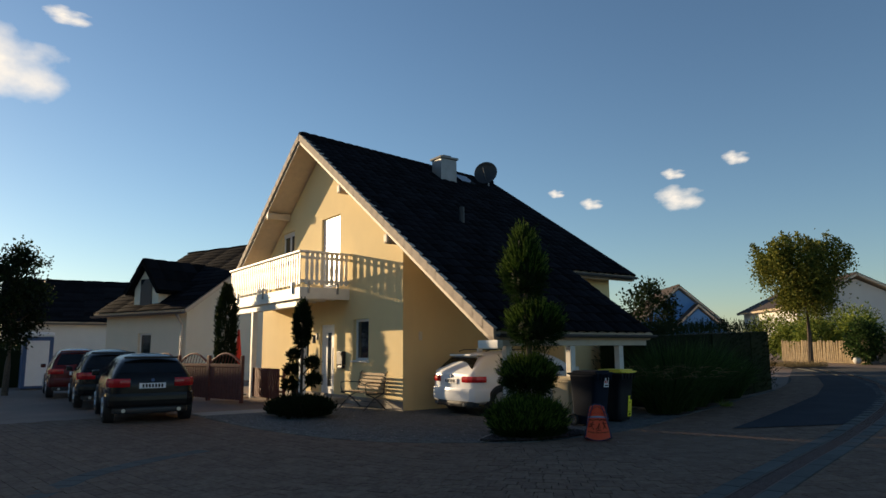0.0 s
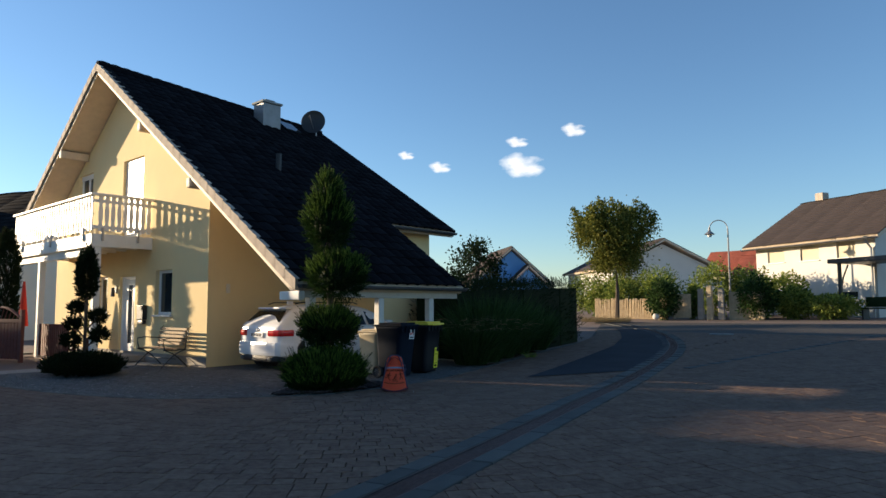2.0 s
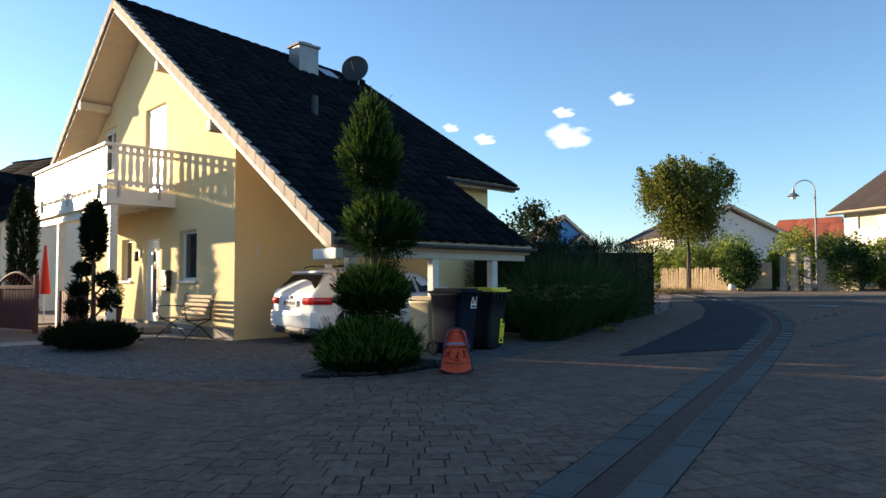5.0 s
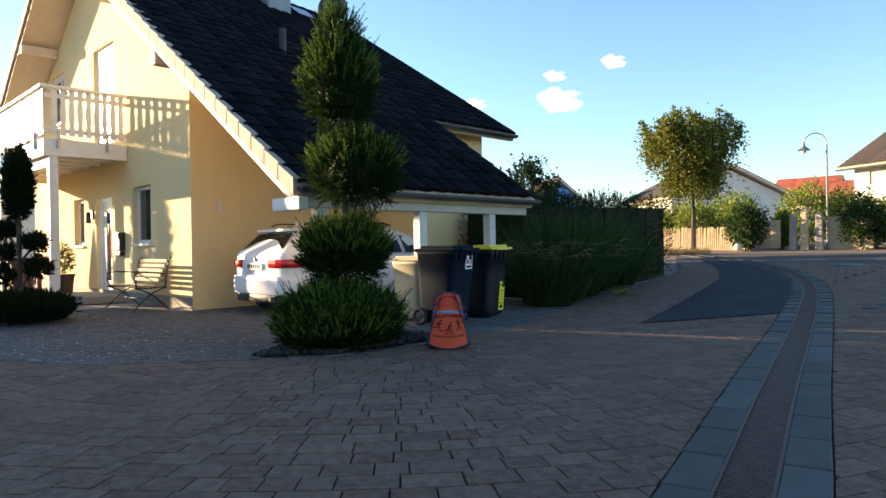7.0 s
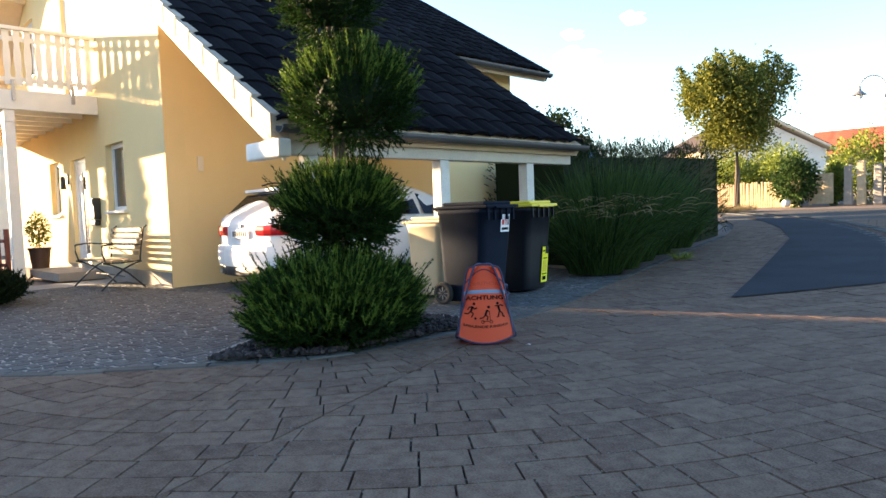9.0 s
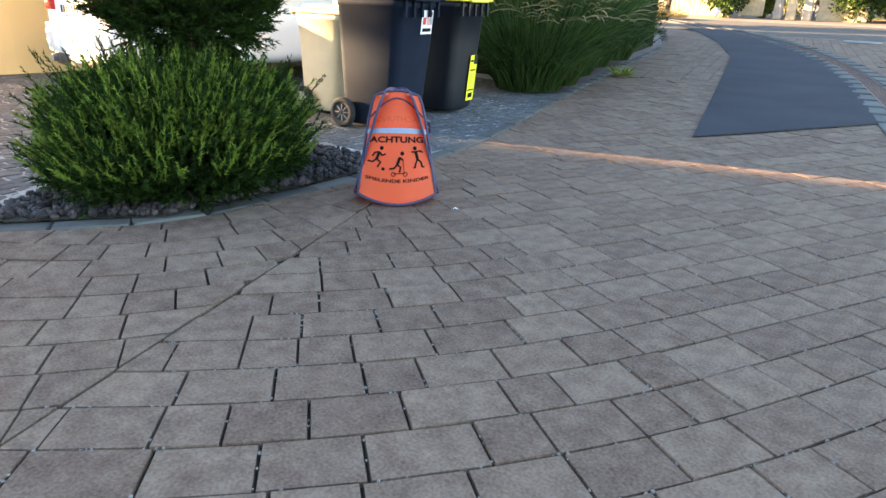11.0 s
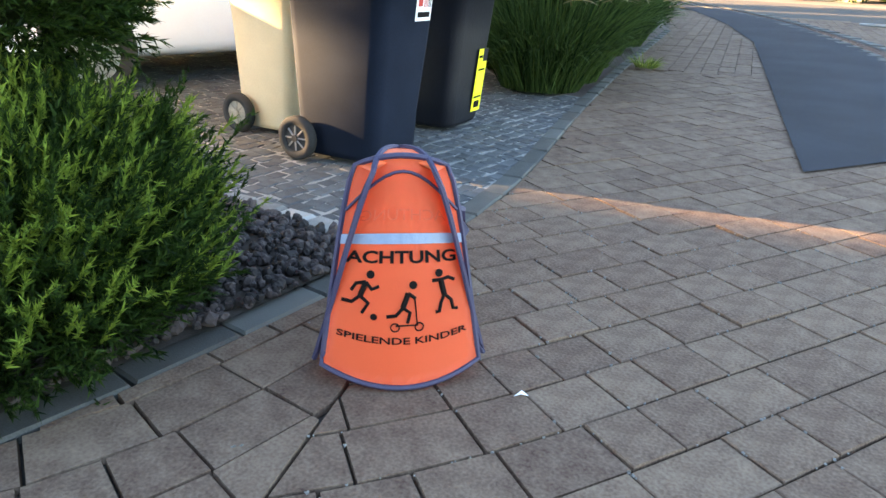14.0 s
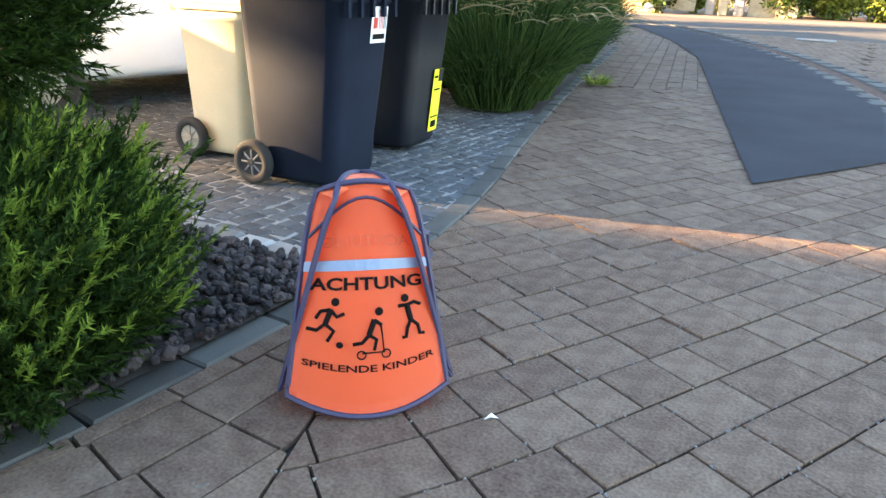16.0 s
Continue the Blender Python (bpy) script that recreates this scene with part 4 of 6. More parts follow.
# ---------------------------------------------------------------- cars
def wrap(line, z0, z1, thick):
    """A strip bent round a corner: a plan line given height, a belly and depth."""
    bm = bmesh.new(); cols = []
    for k, (x, y) in enumerate(line):
        a, b = line[max(0, k - 1)], line[min(len(line) - 1, k + 1)]
        d = Vector((b[0] - a[0], b[1] - a[1], 0)).normalized(); nrm = Vector((d.y, -d.x, 0))
        if nrm.y > 0.3 or (abs(nrm.y) <= 0.3 and nrm.x * x < 0):
            nrm = -nrm
        p = Vector((x, y, 0))
        cols.append([bm.verts.new(p + nrm * o + Vector((0, 0, z))) for o, z in ((0.0, z0), (0.012, z0 + 0.2 * (z1 - z0)), (0.016, (z0 + z1) / 2), (0.012, z1 - 0.2 * (z1 - z0)), (0.0, z1), (-thick, z1), (-thick, z0))])
    for s0, s1 in zip(cols, cols[1:]):
        for q in range(7):
            bm.faces.new((s0[q], s0[(q + 1) % 7], s1[(q + 1) % 7], s1[q]))
    bm.faces.new(cols[0]); bm.faces.new(cols[-1][::-1])
    return bm
def car(m, paint, label, length=4.6, width=1.8, height=1.45, estate=True):
    """A parked car; its tail looks along -y, the origin lies on the ground under the tail."""
    c = thing("parked_car", m, label, "car")
    W = width / 2
    hood = 0.95
    # stations along the length: s, lower z, belt z, roof z, half width at belt, half width at roof
    tail = [(0.0, 0.36, 0.82, 0.87, 0.76, 0.7), (0.05, 0.28, 0.95, 1.0, 0.9, 0.82), (0.15, 0.23, 0.985, 1.07, 0.96, 0.8), (0.44, 0.22, 0.97, height * 0.945, 0.985, 0.7), (0.85, 0.2, 0.95, height * 0.99, 1.0, 0.68)] if estate else \
           [(0.0, 0.42, 0.75, 0.8, 0.74, 0.68), (0.07, 0.3, 0.95, 1.0, 0.88, 0.78), (0.18, 0.25, 0.98, 1.08, 0.95, 0.76), (0.44, 0.22, 0.98, height * 0.92, 0.98, 0.66), (0.85, 0.2, 0.95, height * 0.985, 1.0, 0.65)]
    rest = [(length * 0.40, 0.2, 0.93, height, 1.0, 0.67), (length * 0.52, 0.2, 0.92, height * 0.985, 1.0, 0.66), (length * 0.60, 0.2, 0.92, height * 0.93, 1.0, 0.66), (length * 0.70, 0.2, hood, hood + 0.05, 0.99, 0.80), (length * 0.72, 0.2, hood - 0.02, hood + 0.01, 0.99, 0.80), (length * 0.9, 0.22, 0.8, 0.86, 0.95, 0.75), (length * 0.98, 0.3, 0.66, 0.7, 0.82, 0.62), (length, 0.42, 0.56, 0.58, 0.72, 0.55)]
    st = tail + rest
    bm = bmesh.new(); rings = []
    for s, lo, belt, top, wb, wr in st:
        half = [(wb * 0.9, lo), (wb * 0.985, lo + (belt - lo) * 0.18), (wb, lo + (belt - lo) * 0.55), (wb * 0.975, belt), (wr + (wb - wr) * 0.18, belt + (top - belt) * 0.85), (wr * 0.84, top - (top - belt) * 0.05), (wr * 0.4, top + 0.015)]
        rings.append([bm.verts.new((x * W, s, z)) for x, z in half] + [bm.verts.new((-x * W, s, z)) for x, z in half[::-1]])
    for a, b in zip(rings, rings[1:]):
        for k in range(len(a)):
            bm.faces.new((a[k], a[(k + 1) % len(a)], b[(k + 1) % len(a)], b[k]))
    bm.faces.new(rings[0][::-1]); bm.faces.new(rings[-1])
    body = part("body", bm, paint, c, smooth=True)
    me = body.data
    md = body.modifiers.new("smooth", "SUBSURF"); md.levels = md.render_levels = 2
    def pt(i, f, side, k0=3, k1=4, off=0.006):
        """A point on the glass house between stations."""
        s, lo, belt, top, wb, wr = st[i]
        z = belt + 0.03 + (top - belt - 0.1) * f
        x = (wb * 0.975 + (wr + (wb - wr) * 0.18 - wb * 0.975) * min(1, f / 0.85)) * W
        return Vector((side * (x + off), s, z))
    # side windows
    a0 = 3
    for side in (-1, 1):
        for i0, i1 in ((4, 5), (5, 6), (6, 7)):
            g = bmesh.new()
            q = [pt(i0, 0.02, side), pt(i1, 0.02, side), pt(i1, 0.8, side), pt(i0, 0.8, side)]
            q[0].y += 0.04; q[3].y += 0.04; q[1].y -= 0.04; q[2].y -= 0.04
            g.faces.new([g.verts.new(v) for v in q])
            bmesh.ops.solidify(g, geom=g.faces[:], thickness=0.01)
            part("side_window", g, M_CARGLASS, c)
        part("door_mirror", box(min(side * W, side * (W + 0.16)), max(side * W, side * (W + 0.16)), length * 0.615, length * 0.66, 0.93, 1.06, bevel=0.03), paint, c)
        z0 = 0.34
        for s in (length * 0.165, length * 0.79):
            part("wheel_arch", rod((side * (W - 0.2), s, 0.33), (side * (W + 0.001), s, 0.33), 0.365, n=28), M_BLACK, c)
            wh = new("wheel"); wh.parent = c; wh.matrix_basis = Matrix.Translation((side * (W - 0.09), s, 0.32))
            part("tyre", rod((-0.1, 0, 0), (0.1, 0, 0), 0.32, n=28), M_RUBBER, wh)
            bm = rod((side * 0.1, 0, 0), (side * 0.112, 0, 0), 0.215, n=24)
            part("rim", bm, M_ALLOY, wh)
            bm = bmesh.new()
            for k in range(5):
                a = 2 * math.pi * k / 5
                rod((side * 0.113, 0, 0), (side * 0.113, 0.2 * math.cos(a), 0.2 * math.sin(a)), 0.02, n=6, bm=bm)
            part("spoke", bm, M_ALLOY, wh)
        part("tail_light", wrap([(side * W * x, y) for x, y in ((0.5, -0.012), (0.72, 0.0), (0.86, 0.035), (0.945, 0.1), (0.985, 0.24), (0.99, 0.34))], 0.755, 0.885 if estate else 0.93, 0.04), M_TAIL, c, "red tail light")
        part("exhaust", rod((side * W * 0.62, -0.06, 0.27), (side * W * 0.62, 0.1, 0.27), 0.04, n=12), M_ALLOY, c)
    # rear window
    g = bmesh.new()
    zb, zt = 1.03, height * 0.93
    zt = height * (0.905 if estate else 0.88)
    q = [(-W * 0.74, 0.125, zb + 0.02), (W * 0.74, 0.125, zb + 0.02), (W * 0.6, 0.37, zt), (-W * 0.6, 0.37, zt)]
    g.faces.new([g.verts.new(v) for v in q]); bmesh.ops.solidify(g, geom=g.faces[:], thickness=0.02)
    part("rear_window", g, M_CARGLASS, c)
    part("spoiler", box(-W * 0.62, W * 0.62, 0.34, 0.5, height * 0.925, height * 0.955, bevel=0.01), paint, c)
    bow = [(W * x, y) for x, y in ((-1.0, 0.42), (-0.985, 0.2), (-0.93, 0.06), (-0.8, -0.01), (-0.5, -0.045), (0, -0.055), (0.5, -0.045), (0.8, -0.01), (0.93, 0.06), (0.985, 0.2), (1.0, 0.42))]
    part("bumper", wrap(bow, 0.34, 0.62, 0.1), paint, c)
    part("diffuser", wrap([(x * 0.86, y + 0.02) for x, y in bow[1:-1]], 0.21, 0.336, 0.08), M_BLACK, c)
    pl = part("number_plate", box(-0.26, 0.26, -0.03, -0.012, 0.72, 0.83, bevel=0.004), M_LABEL, c)
    for k in range(7):
        part("plate_bar", box(-0.2 + k * 0.062, -0.165 + k * 0.062, -0.034, -0.0305, 0.74, 0.81), M_INK, pl)
    part("badge", rod((0, -0.02, 0.89), (0, 0.0, 0.89), 0.035, n=14), M_BLUE_PL, c)
    if estate:
        for side in (-1, 1):
            part("roof_rail", tube([(side * W * 0.6, 0.6, height), (side * W * 0.6, 0.75, height + 0.04), (side * W * 0.6, 2.2, height + 0.04), (side * W * 0.6, 2.35, height)], 0.012, n=6), M_BLACK, c)
        part("aerial_fin", box(-0.02, 0.02, 0.75, 0.9, height - 0.01, height + 0.07, bevel=0.008), paint, c)
    return c
car(pose(-12.5, 11.05, 0, 0, 0, -2), M_CARWHITE, "white estate car parked under the car port", 4.6, 1.81, 1.44)
car(pose(-15.2, 5.15, 0, 0, 0, 85), M_CARBLACK, "black hatchback parked at the street side", 4.1, 1.75, 1.45, False)
car(pose(-20.2, 5.2, 0, 0, 0, 86), M_CARBLACK, "black people carrier parked behind another car", 4.3, 1.76, 1.55, False)
car(pose(-25.6, 5.0, 0, 0, 0, 87), M_CARRED, "dark red car at the end of a parked row", 4.2, 1.75, 1.6, False)

# ---------------------------------------------------------------- plants
def shell(n, rng, axes, centre, lo=0.75, flatten=None):
    d = rng.normal(size=(n, 3)); d /= np.linalg.norm(d, axis=1)[:, None]
    r = lo + (1 - lo) * rng.random(n)
    return centre + d * np.array(axes) * r[:, None], d

def sprays(points, out, rng, mat, name, parent, length, blades_each, bl, bw, rise=0.9, loose=0.42):
    """Feathery sprays: short twigs set with needles."""
    n = len(points)
    way = out + np.array([0, 0, rise]) + rng.normal(scale=0.25, size=(n, 3))
    way /= np.linalg.norm(way, axis=1)[:, None]
    ln = length * (0.6 + 0.8 * rng.random(n))
    f = rng.random((n, blades_each))
    base = points[:, None] + way[:, None] * (ln[:, None] * f)[:, :, None]
    w2 = way[:, None] * 1.0 + rng.normal(scale=loose, size=(n, blades_each, 3))
    m = n * blades_each
    v, fc = blades(base.reshape(-1, 3), w2.reshape(-1, 3), bl * (0.6 + 0.8 * rng.random(m)), np.full(m, bw), 0, 1, rng)
    ob = mesh_object(name, v, fc, mat, parent)
    return ob

def lumpy(d, rng_seed, amount=0.18, scale=2.2):
    return np.array([1 + amount * noise.noise(Vector(x) * scale + Vector((rng_seed, 0, 0))) for x in d])

def juniper():
    rng = np.random.default_rng(5)
    t = thing("clipped_juniper", pose(-8.78, 10.05, 0.0), "tall dark green juniper clipped into stacked tiers in a bed", "shrub")
    part("trunk", tube([(0, 0, 0), (0.03, 0.02, 1.2), (-0.02, 0, 2.4), (0, 0, 3.3)], [0.07, 0.055, 0.04, 0.015]), M_BARK, t)
    tiers = [((0.3, -0.25, 0.15), (0.46, 0.64, 0.17), 2300), ((0.12, -0.18, 0.27), (0.52, 0.6, 0.29), 4800), ((-0.04, 0.04, 0.98), (0.42, 0.45, 0.31), 2400), ((0.1, 0.1, 1.88), (0.44, 0.46, 0.36), 1700), ((-0.02, -0.02, 2.8), (0.35, 0.35, 0.48), 1500), ((-0.02, -0.02, 3.25), (0.17, 0.17, 0.45), 500)]
    for c, ax, n in tiers:
        p, d = shell(n, rng, ax, np.array(c), 0.7)
        p = np.array(c) + (p - np.array(c)) * (lumpy(d, c[2]) * lumpy(d, c[2] + 9, 0.13, 5.5))[:, None]
        p[:, 2] = np.maximum(p[:, 2], 0.06)
        # growth stands in clumps with dark gaps between
        clump = np.array([noise.noise(Vector(q) * 8.5) for q in p])
        p, d = p[clump > -0.27], d[clump > -0.27]
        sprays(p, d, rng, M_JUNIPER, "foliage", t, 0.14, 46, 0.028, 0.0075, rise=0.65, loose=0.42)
        # pale tips only on upward sprays: new growth with sunlight put into its colour
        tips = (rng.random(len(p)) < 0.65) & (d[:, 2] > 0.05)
        sprays(p[tips] + d[tips] * 0.07, d[tips], rng, M_JTIP, "sunlit_tip_growth", t, 0.12, 46, 0.024, 0.0065, rise=0.9, loose=0.42)
        far = (rng.random(len(p)) < 0.13) & (d[:, 2] > -0.2)
        sprays(p[far], d[far], rng, M_JUNIPER, "long_growth", t, 0.25, 70, 0.024, 0.007, rise=0.9, loose=0.45)
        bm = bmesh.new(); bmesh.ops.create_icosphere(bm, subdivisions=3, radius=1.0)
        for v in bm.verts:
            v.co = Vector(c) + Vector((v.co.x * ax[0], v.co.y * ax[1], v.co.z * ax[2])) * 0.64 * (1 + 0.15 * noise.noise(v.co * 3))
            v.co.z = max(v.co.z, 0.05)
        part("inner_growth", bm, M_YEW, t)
juniper()

def pompom():
    """The low clipped bush with a cypress-like top, in a mound of grass by the balcony post."""
    rng = np.random.default_rng(6)
    t = thing("cloud_pruned_conifer", pose(-14.45, 8.2, 0) @ Matrix.Diagonal((1.0, 1.0, 1.12, 1.0)), "dark conifer clipped into balls and a spire, in low growth", "shrub")
    part("trunk", tube([(0, 0, 0), (0.02, 0, 1.2), (0, 0, 2.2)], [0.05, 0.04, 0.015]), M_BARK, t)
    for c, ax, n in [((0, 0, 0.17), (0.95, 0.75, 0.2), 2600), ((0.0, 0, 1.85), (0.17, 0.17, 0.5), 1500), ((-0.2, -0.2, 0.62), (0.15, 0.15, 0.11), 260), ((0.22, 0.2, 0.72), (0.15, 0.15, 0.11), 260), ((-0.17, -0.17, 0.92), (0.13, 0.13, 0.1), 240), ((0.19, 0.17, 1.05), (0.13, 0.13, 0.1), 240), ((-0.14, -0.13, 1.22), (0.12, 0.12, 0.09), 220)]:
        p, d = shell(n, rng, ax, np.array(c), 0.5)
        p[:, 2] = np.maximum(p[:, 2], 0.04)
        sprays(p, d, rng, M_YEW, "foliage", t, 0.09, 16, 0.045, 0.016)
        part("limb", tube([(0, 0, max(0.1, c[2] - 0.25)), c], 0.018, n=6), M_BARK, t)
pompom()

def column_cypress(x, y, h, r):
    rng = np.random.default_rng(int(h * 10))
    t = thing("column_cypress", pose(x, y, 0), "slim dark column cypress beside the fence", "tree")
    part("trunk", tube([(0, 0, 0), (0, 0, h * 0.8)], [0.05, 0.015]), M_BARK, t)
    n = 2400
    z = rng.random(n) * h; a = rng.random(n) * 2 * math.pi
    rr = r * np.minimum(1, (h - z) / (h * 0.25) + 0.1) * np.minimum(1, z / 0.4 + 0.4) * (0.6 + 0.4 * rng.random(n))
    p = np.stack([rr * np.cos(a), rr * np.sin(a), z], 1); d = np.stack([np.cos(a), np.sin(a), 0 * a], 1)
    sprays(p, d, rng, M_YEW, "foliage", t, 0.16, 16, 0.07, 0.022, rise=2.0)
column_cypress(-21.4, 8.6, 3.5, 0.3)

def grass_clump(m, label, n, spread, length, mat, seed, category="grass", bend=0.55):
    rng = np.random.default_rng(seed)
    t = thing("ornamental_grass", m, label, category)
    a = rng.random(n) * 2 * math.pi; r = spread * np.sqrt(rng.random(n)) * 0.45
    base = np.stack([r * np.cos(a), r * np.sin(a), 0 * a + 0.01], 1)
    lean = 0.08 + (0.75 if bend > 0.4 else 0.5) * rng.random(n)
    a2 = a + rng.normal(scale=0.5, size=n)
    way = np.stack([lean * np.cos(a2), lean * np.sin(a2), 0 * a + 1.0], 1)
    droop = bend * (0.5 + 1.3 * rng.random(n))
    v, f = blades(base, way, length * (0.6 + 0.5 * rng.random(n)), 0.006 + 0.006 * rng.random(n), droop, 6, rng)
    v[:, 2] = np.maximum(v[:, 2], 0.02)
    mesh_object("blades", v, f, mat, t)
    return t
k = 0
for x, y, ln, sp in ((-9.55, 14.85, 1.25, 0.8), (-9.7, 15.45, 1.6, 0.9), (-10.1, 16.4, 1.8, 1.1), (-10.4, 17.5, 1.7, 1.1), (-10.6, 18.7, 1.5, 1.1), (-10.0, 15.8, 1.95, 0.9), (-10.4, 16.9, 2.0, 1.1)):
    grass_clump(pose(x, y, gz(x, y)), "tall arching green ornamental grass beside the paving", 3600, sp, ln * 1.12, M_GRASS, 20 + k, bend=0.39); k += 1
rng = np.random.default_rng(77)
plumes = thing("grass_plumes", pose(-9.35, 14.95, 0.0), "pale feathery grass plumes leaning over the paving", "grass")
base = np.stack([rng.normal(scale=0.5, size=160), rng.normal(scale=0.6, size=160), 0.8 + 0.3 * rng.random(160)], 1)
v, f = blades(base, np.stack([0.8 + 0 * base[:, 0], -0.5 + rng.normal(scale=0.5, size=160), 0.35 + 0 * base[:, 0]], 1), 0.25 + 0.2 * rng.random(160), 0 * base[:, 0] + 0.012, 0.4, 4, rng)
mesh_object("plume", v, f, M_DRY, plumes)["kind"] = "stuff"

def hedge(outline, z_top, label, mat, seed, n_per=420, name="hedge", bl=0.06, bw=0.016):
    """A clipped hedge along a line: outline is (x, y, half width) points."""
    rng = np.random.default_rng(seed)
    t = thing(name, Matrix.Identity(4), label, "hedge")
    pts, out = [], []
    core = bmesh.new()
    for (x0, y0, h0), (x1, y1, h1) in zip(outline, outline[1:]):
        ln = math.hypot(x1 - x0, y1 - y0); tx, ty = (x1 - x0) / ln, (y1 - y0) / ln
        n = int(n_per * ln)
        s = rng.random(n); hw = h0 + (h1 - h0) * s
        cx, cy = x0 + (x1 - x0) * s, y0 + (y1 - y0) * s
        g = gza(cy)
        top = z_top - 0.0 * s
        side = rng.random(n)
        sgn = np.where(rng.random(n) < 0.5, -1, 1)
        on_top = side < 0.35
        off = np.where(on_top, (rng.random(n) * 2 - 1) * hw, sgn * hw)
        z = np.where(on_top, top, 0.05 + rng.random(n) * (top - 0.05))
        wob = 0.09 * rng.normal(size=n)
        px, py = cx - ty * (off + np.where(on_top, 0, sgn * wob)), cy + tx * (off + np.where(on_top, 0, sgn * wob))
        pts.append(np.stack([px, py, g + z + np.where(on_top, wob, 0)], 1))
        out.append(np.stack([np.where(on_top, 0, -ty * sgn), np.where(on_top, 0, tx * sgn), np.where(on_top, 1.0, 0.2)], 1))
        c = [(x0 - ty * h0 * 0.88 * q, y0 + tx * h0 * 0.88 * q) for q in (-1, 1)] + [(x1 - ty * h1 * 0.88 * q, y1 + tx * h1 * 0.88 * q) for q in (1, -1)]
        lo = [core.verts.new((x, y, gz(x, y) - 0.05)) for x, y in c]; hi = [core.verts.new((x, y, gz(x, y) + z_top * 0.94)) for x, y in c]
        core.faces.new(lo[::-1]); core.faces.new(hi)
        for i in range(4):
            core.faces.new((lo[i], lo[(i + 1) % 4], hi[(i + 1) % 4], hi[i]))
    part("inner_growth", core, M_YEW, t)
    sprays(np.concatenate(pts), np.concatenate(out), rng, mat, "foliage", t, 0.16, 9, bl, bw, rise=0.5)
    return t
hedge([(-11.4, 15.7, 0.8), (-11.5, 18.5, 0.95), (-11.8, 20.8, 1.0), (-12.1, 22.3, 1.0)], 1.85, "dense dark green clipped hedge along the pavement", M_HEDGE, 31)
hedge([(-12.5, 22.2, 1.0), (-16.5, 26.0, 1.0)], 1.75, "dark hedge turning away round the garden corner", M_HEDGE, 32, n_per=250)

def broad_tree(x, y, z, h, crown_r, crown_z0, label, seed, mat=M_LEAF, n_leaf=9000, leaf=0.16, trunk=0.12, squash=1.0, vase=False):
    """A tree: tapered trunk, limbs, and a crown of leaves gathered on many boughs."""
    rng = np.random.default_rng(seed)
    t = thing("tree", pose(x, y, z), label, "tree")
    part("trunk", tube([(0, 0, -0.1), (0.04, 0.02, crown_z0 * 0.6), (0, 0.05, crown_z0 + 0.4), (0.05, 0, h * 0.72)], [trunk, trunk * 0.8, trunk * 0.6, trunk * 0.2]), M_BARK, t)
    cz = (h + crown_z0) / 2
    boughs, limbs = [], bmesh.new()
    for k in range(130 if vase else 70):
        d = rng.normal(size=3); d /= np.linalg.norm(d)
        r = (0.55 + 0.45 * rng.random()) ** 0.7
        p = np.array([d[0] * crown_r * r, d[1] * crown_r * r, cz + d[2] * (h - crown_z0) / 2 * r * squash])
        if vase:
            f, a = rng.random(), rng.random() * 2 * math.pi
            rad = crown_r * (0.5 + 0.42 * min(1, f * 1.6)) * rng.random() ** 0.45
            p = np.array([rad * math.cos(a), rad * math.sin(a), crown_z0 + (h - crown_z0) * (0.08 + 0.8 * f)])
        boughs.append(p)
        if k < 26:
            s = np.array([0, 0, crown_z0 + (p[2] - crown_z0) * 0.35])
            mid = (s + p) / 2 + np.array([0, 0, 0.1])
            tube([s, mid, p], [trunk * 0.35, trunk * 0.2, 0.012], n=5, bm=limbs)
    part("limb", limbs, M_BARK, t)
    boughs = np.array(boughs)
    which = rng.integers(0, len(boughs), n_leaf)
    sc = crown_r * 0.17
    spread = rng.normal(scale=sc, size=(n_leaf, 3)) * np.array([1, 1, 1.15])
    if vase:
        up = rng.random(n_leaf)
        spread = rng.normal(scale=sc, size=(n_leaf, 3)) * (0.85 * (1.15 - up))[:, None] + np.stack([0.18 * up * boughs[which][:, 0], 0.18 * up * boughs[which][:, 1], (h - crown_z0) * 0.3 * (up - 0.35)], 1)
    p = boughs[which] + spread
    d = rng.normal(size=(n_leaf, 3)) + np.array([0, 0, 0.3])
    v, f = leaves(p, d, leaf * (0.6 + 0.8 * rng.random(n_leaf)), 0.55, rng)
    mesh_object("crown", v, f, mat, t)
    return t
broad_tree(-15.4, 33.4, gz(0, 33.4), 5.9, 1.95, 2.45, "street tree with yellowing green leaves beside the pavement", 8, n_leaf=32000, leaf=0.125, vase=True)

def bush(x, y, r, h, label, seed, mat=M_BUSH, n=2600, leaf=0.11, z=None):
    rng = np.random.default_rng(seed)
    t = thing("bush", pose(x, y, gz(x, y) if z is None else z), label, "bush")
    p, d = shell(n, rng, (r, r, h / 2), np.array([0, 0, h / 2]), 0.45)
    p = np.array([0, 0, h / 2]) + (p - np.array([0, 0, h / 2])) * lumpy(d, seed, 0.35, 2.5)[:, None]
    p[:, 2] = np.maximum(p[:, 2], 0.03)
    v, f = leaves(p, d + rng.normal(scale=0.7, size=(n, 3)), 1.15 * leaf * (0.6 + 0.8 * rng.random(n)), 0.5, rng)
    mesh_object("foliage", v, f, mat, t)
    st = bmesh.new()
    for k in range(7):
        a = 2 * math.pi * k / 7
        tube([(0.05 * math.cos(a), 0.05 * math.sin(a), 0), (r * 0.6 * math.cos(a), r * 0.6 * math.sin(a), h * 0.7)], [0.02, 0.006], n=5, bm=st)
    part("stem", st, M_BARK, t)
    return t

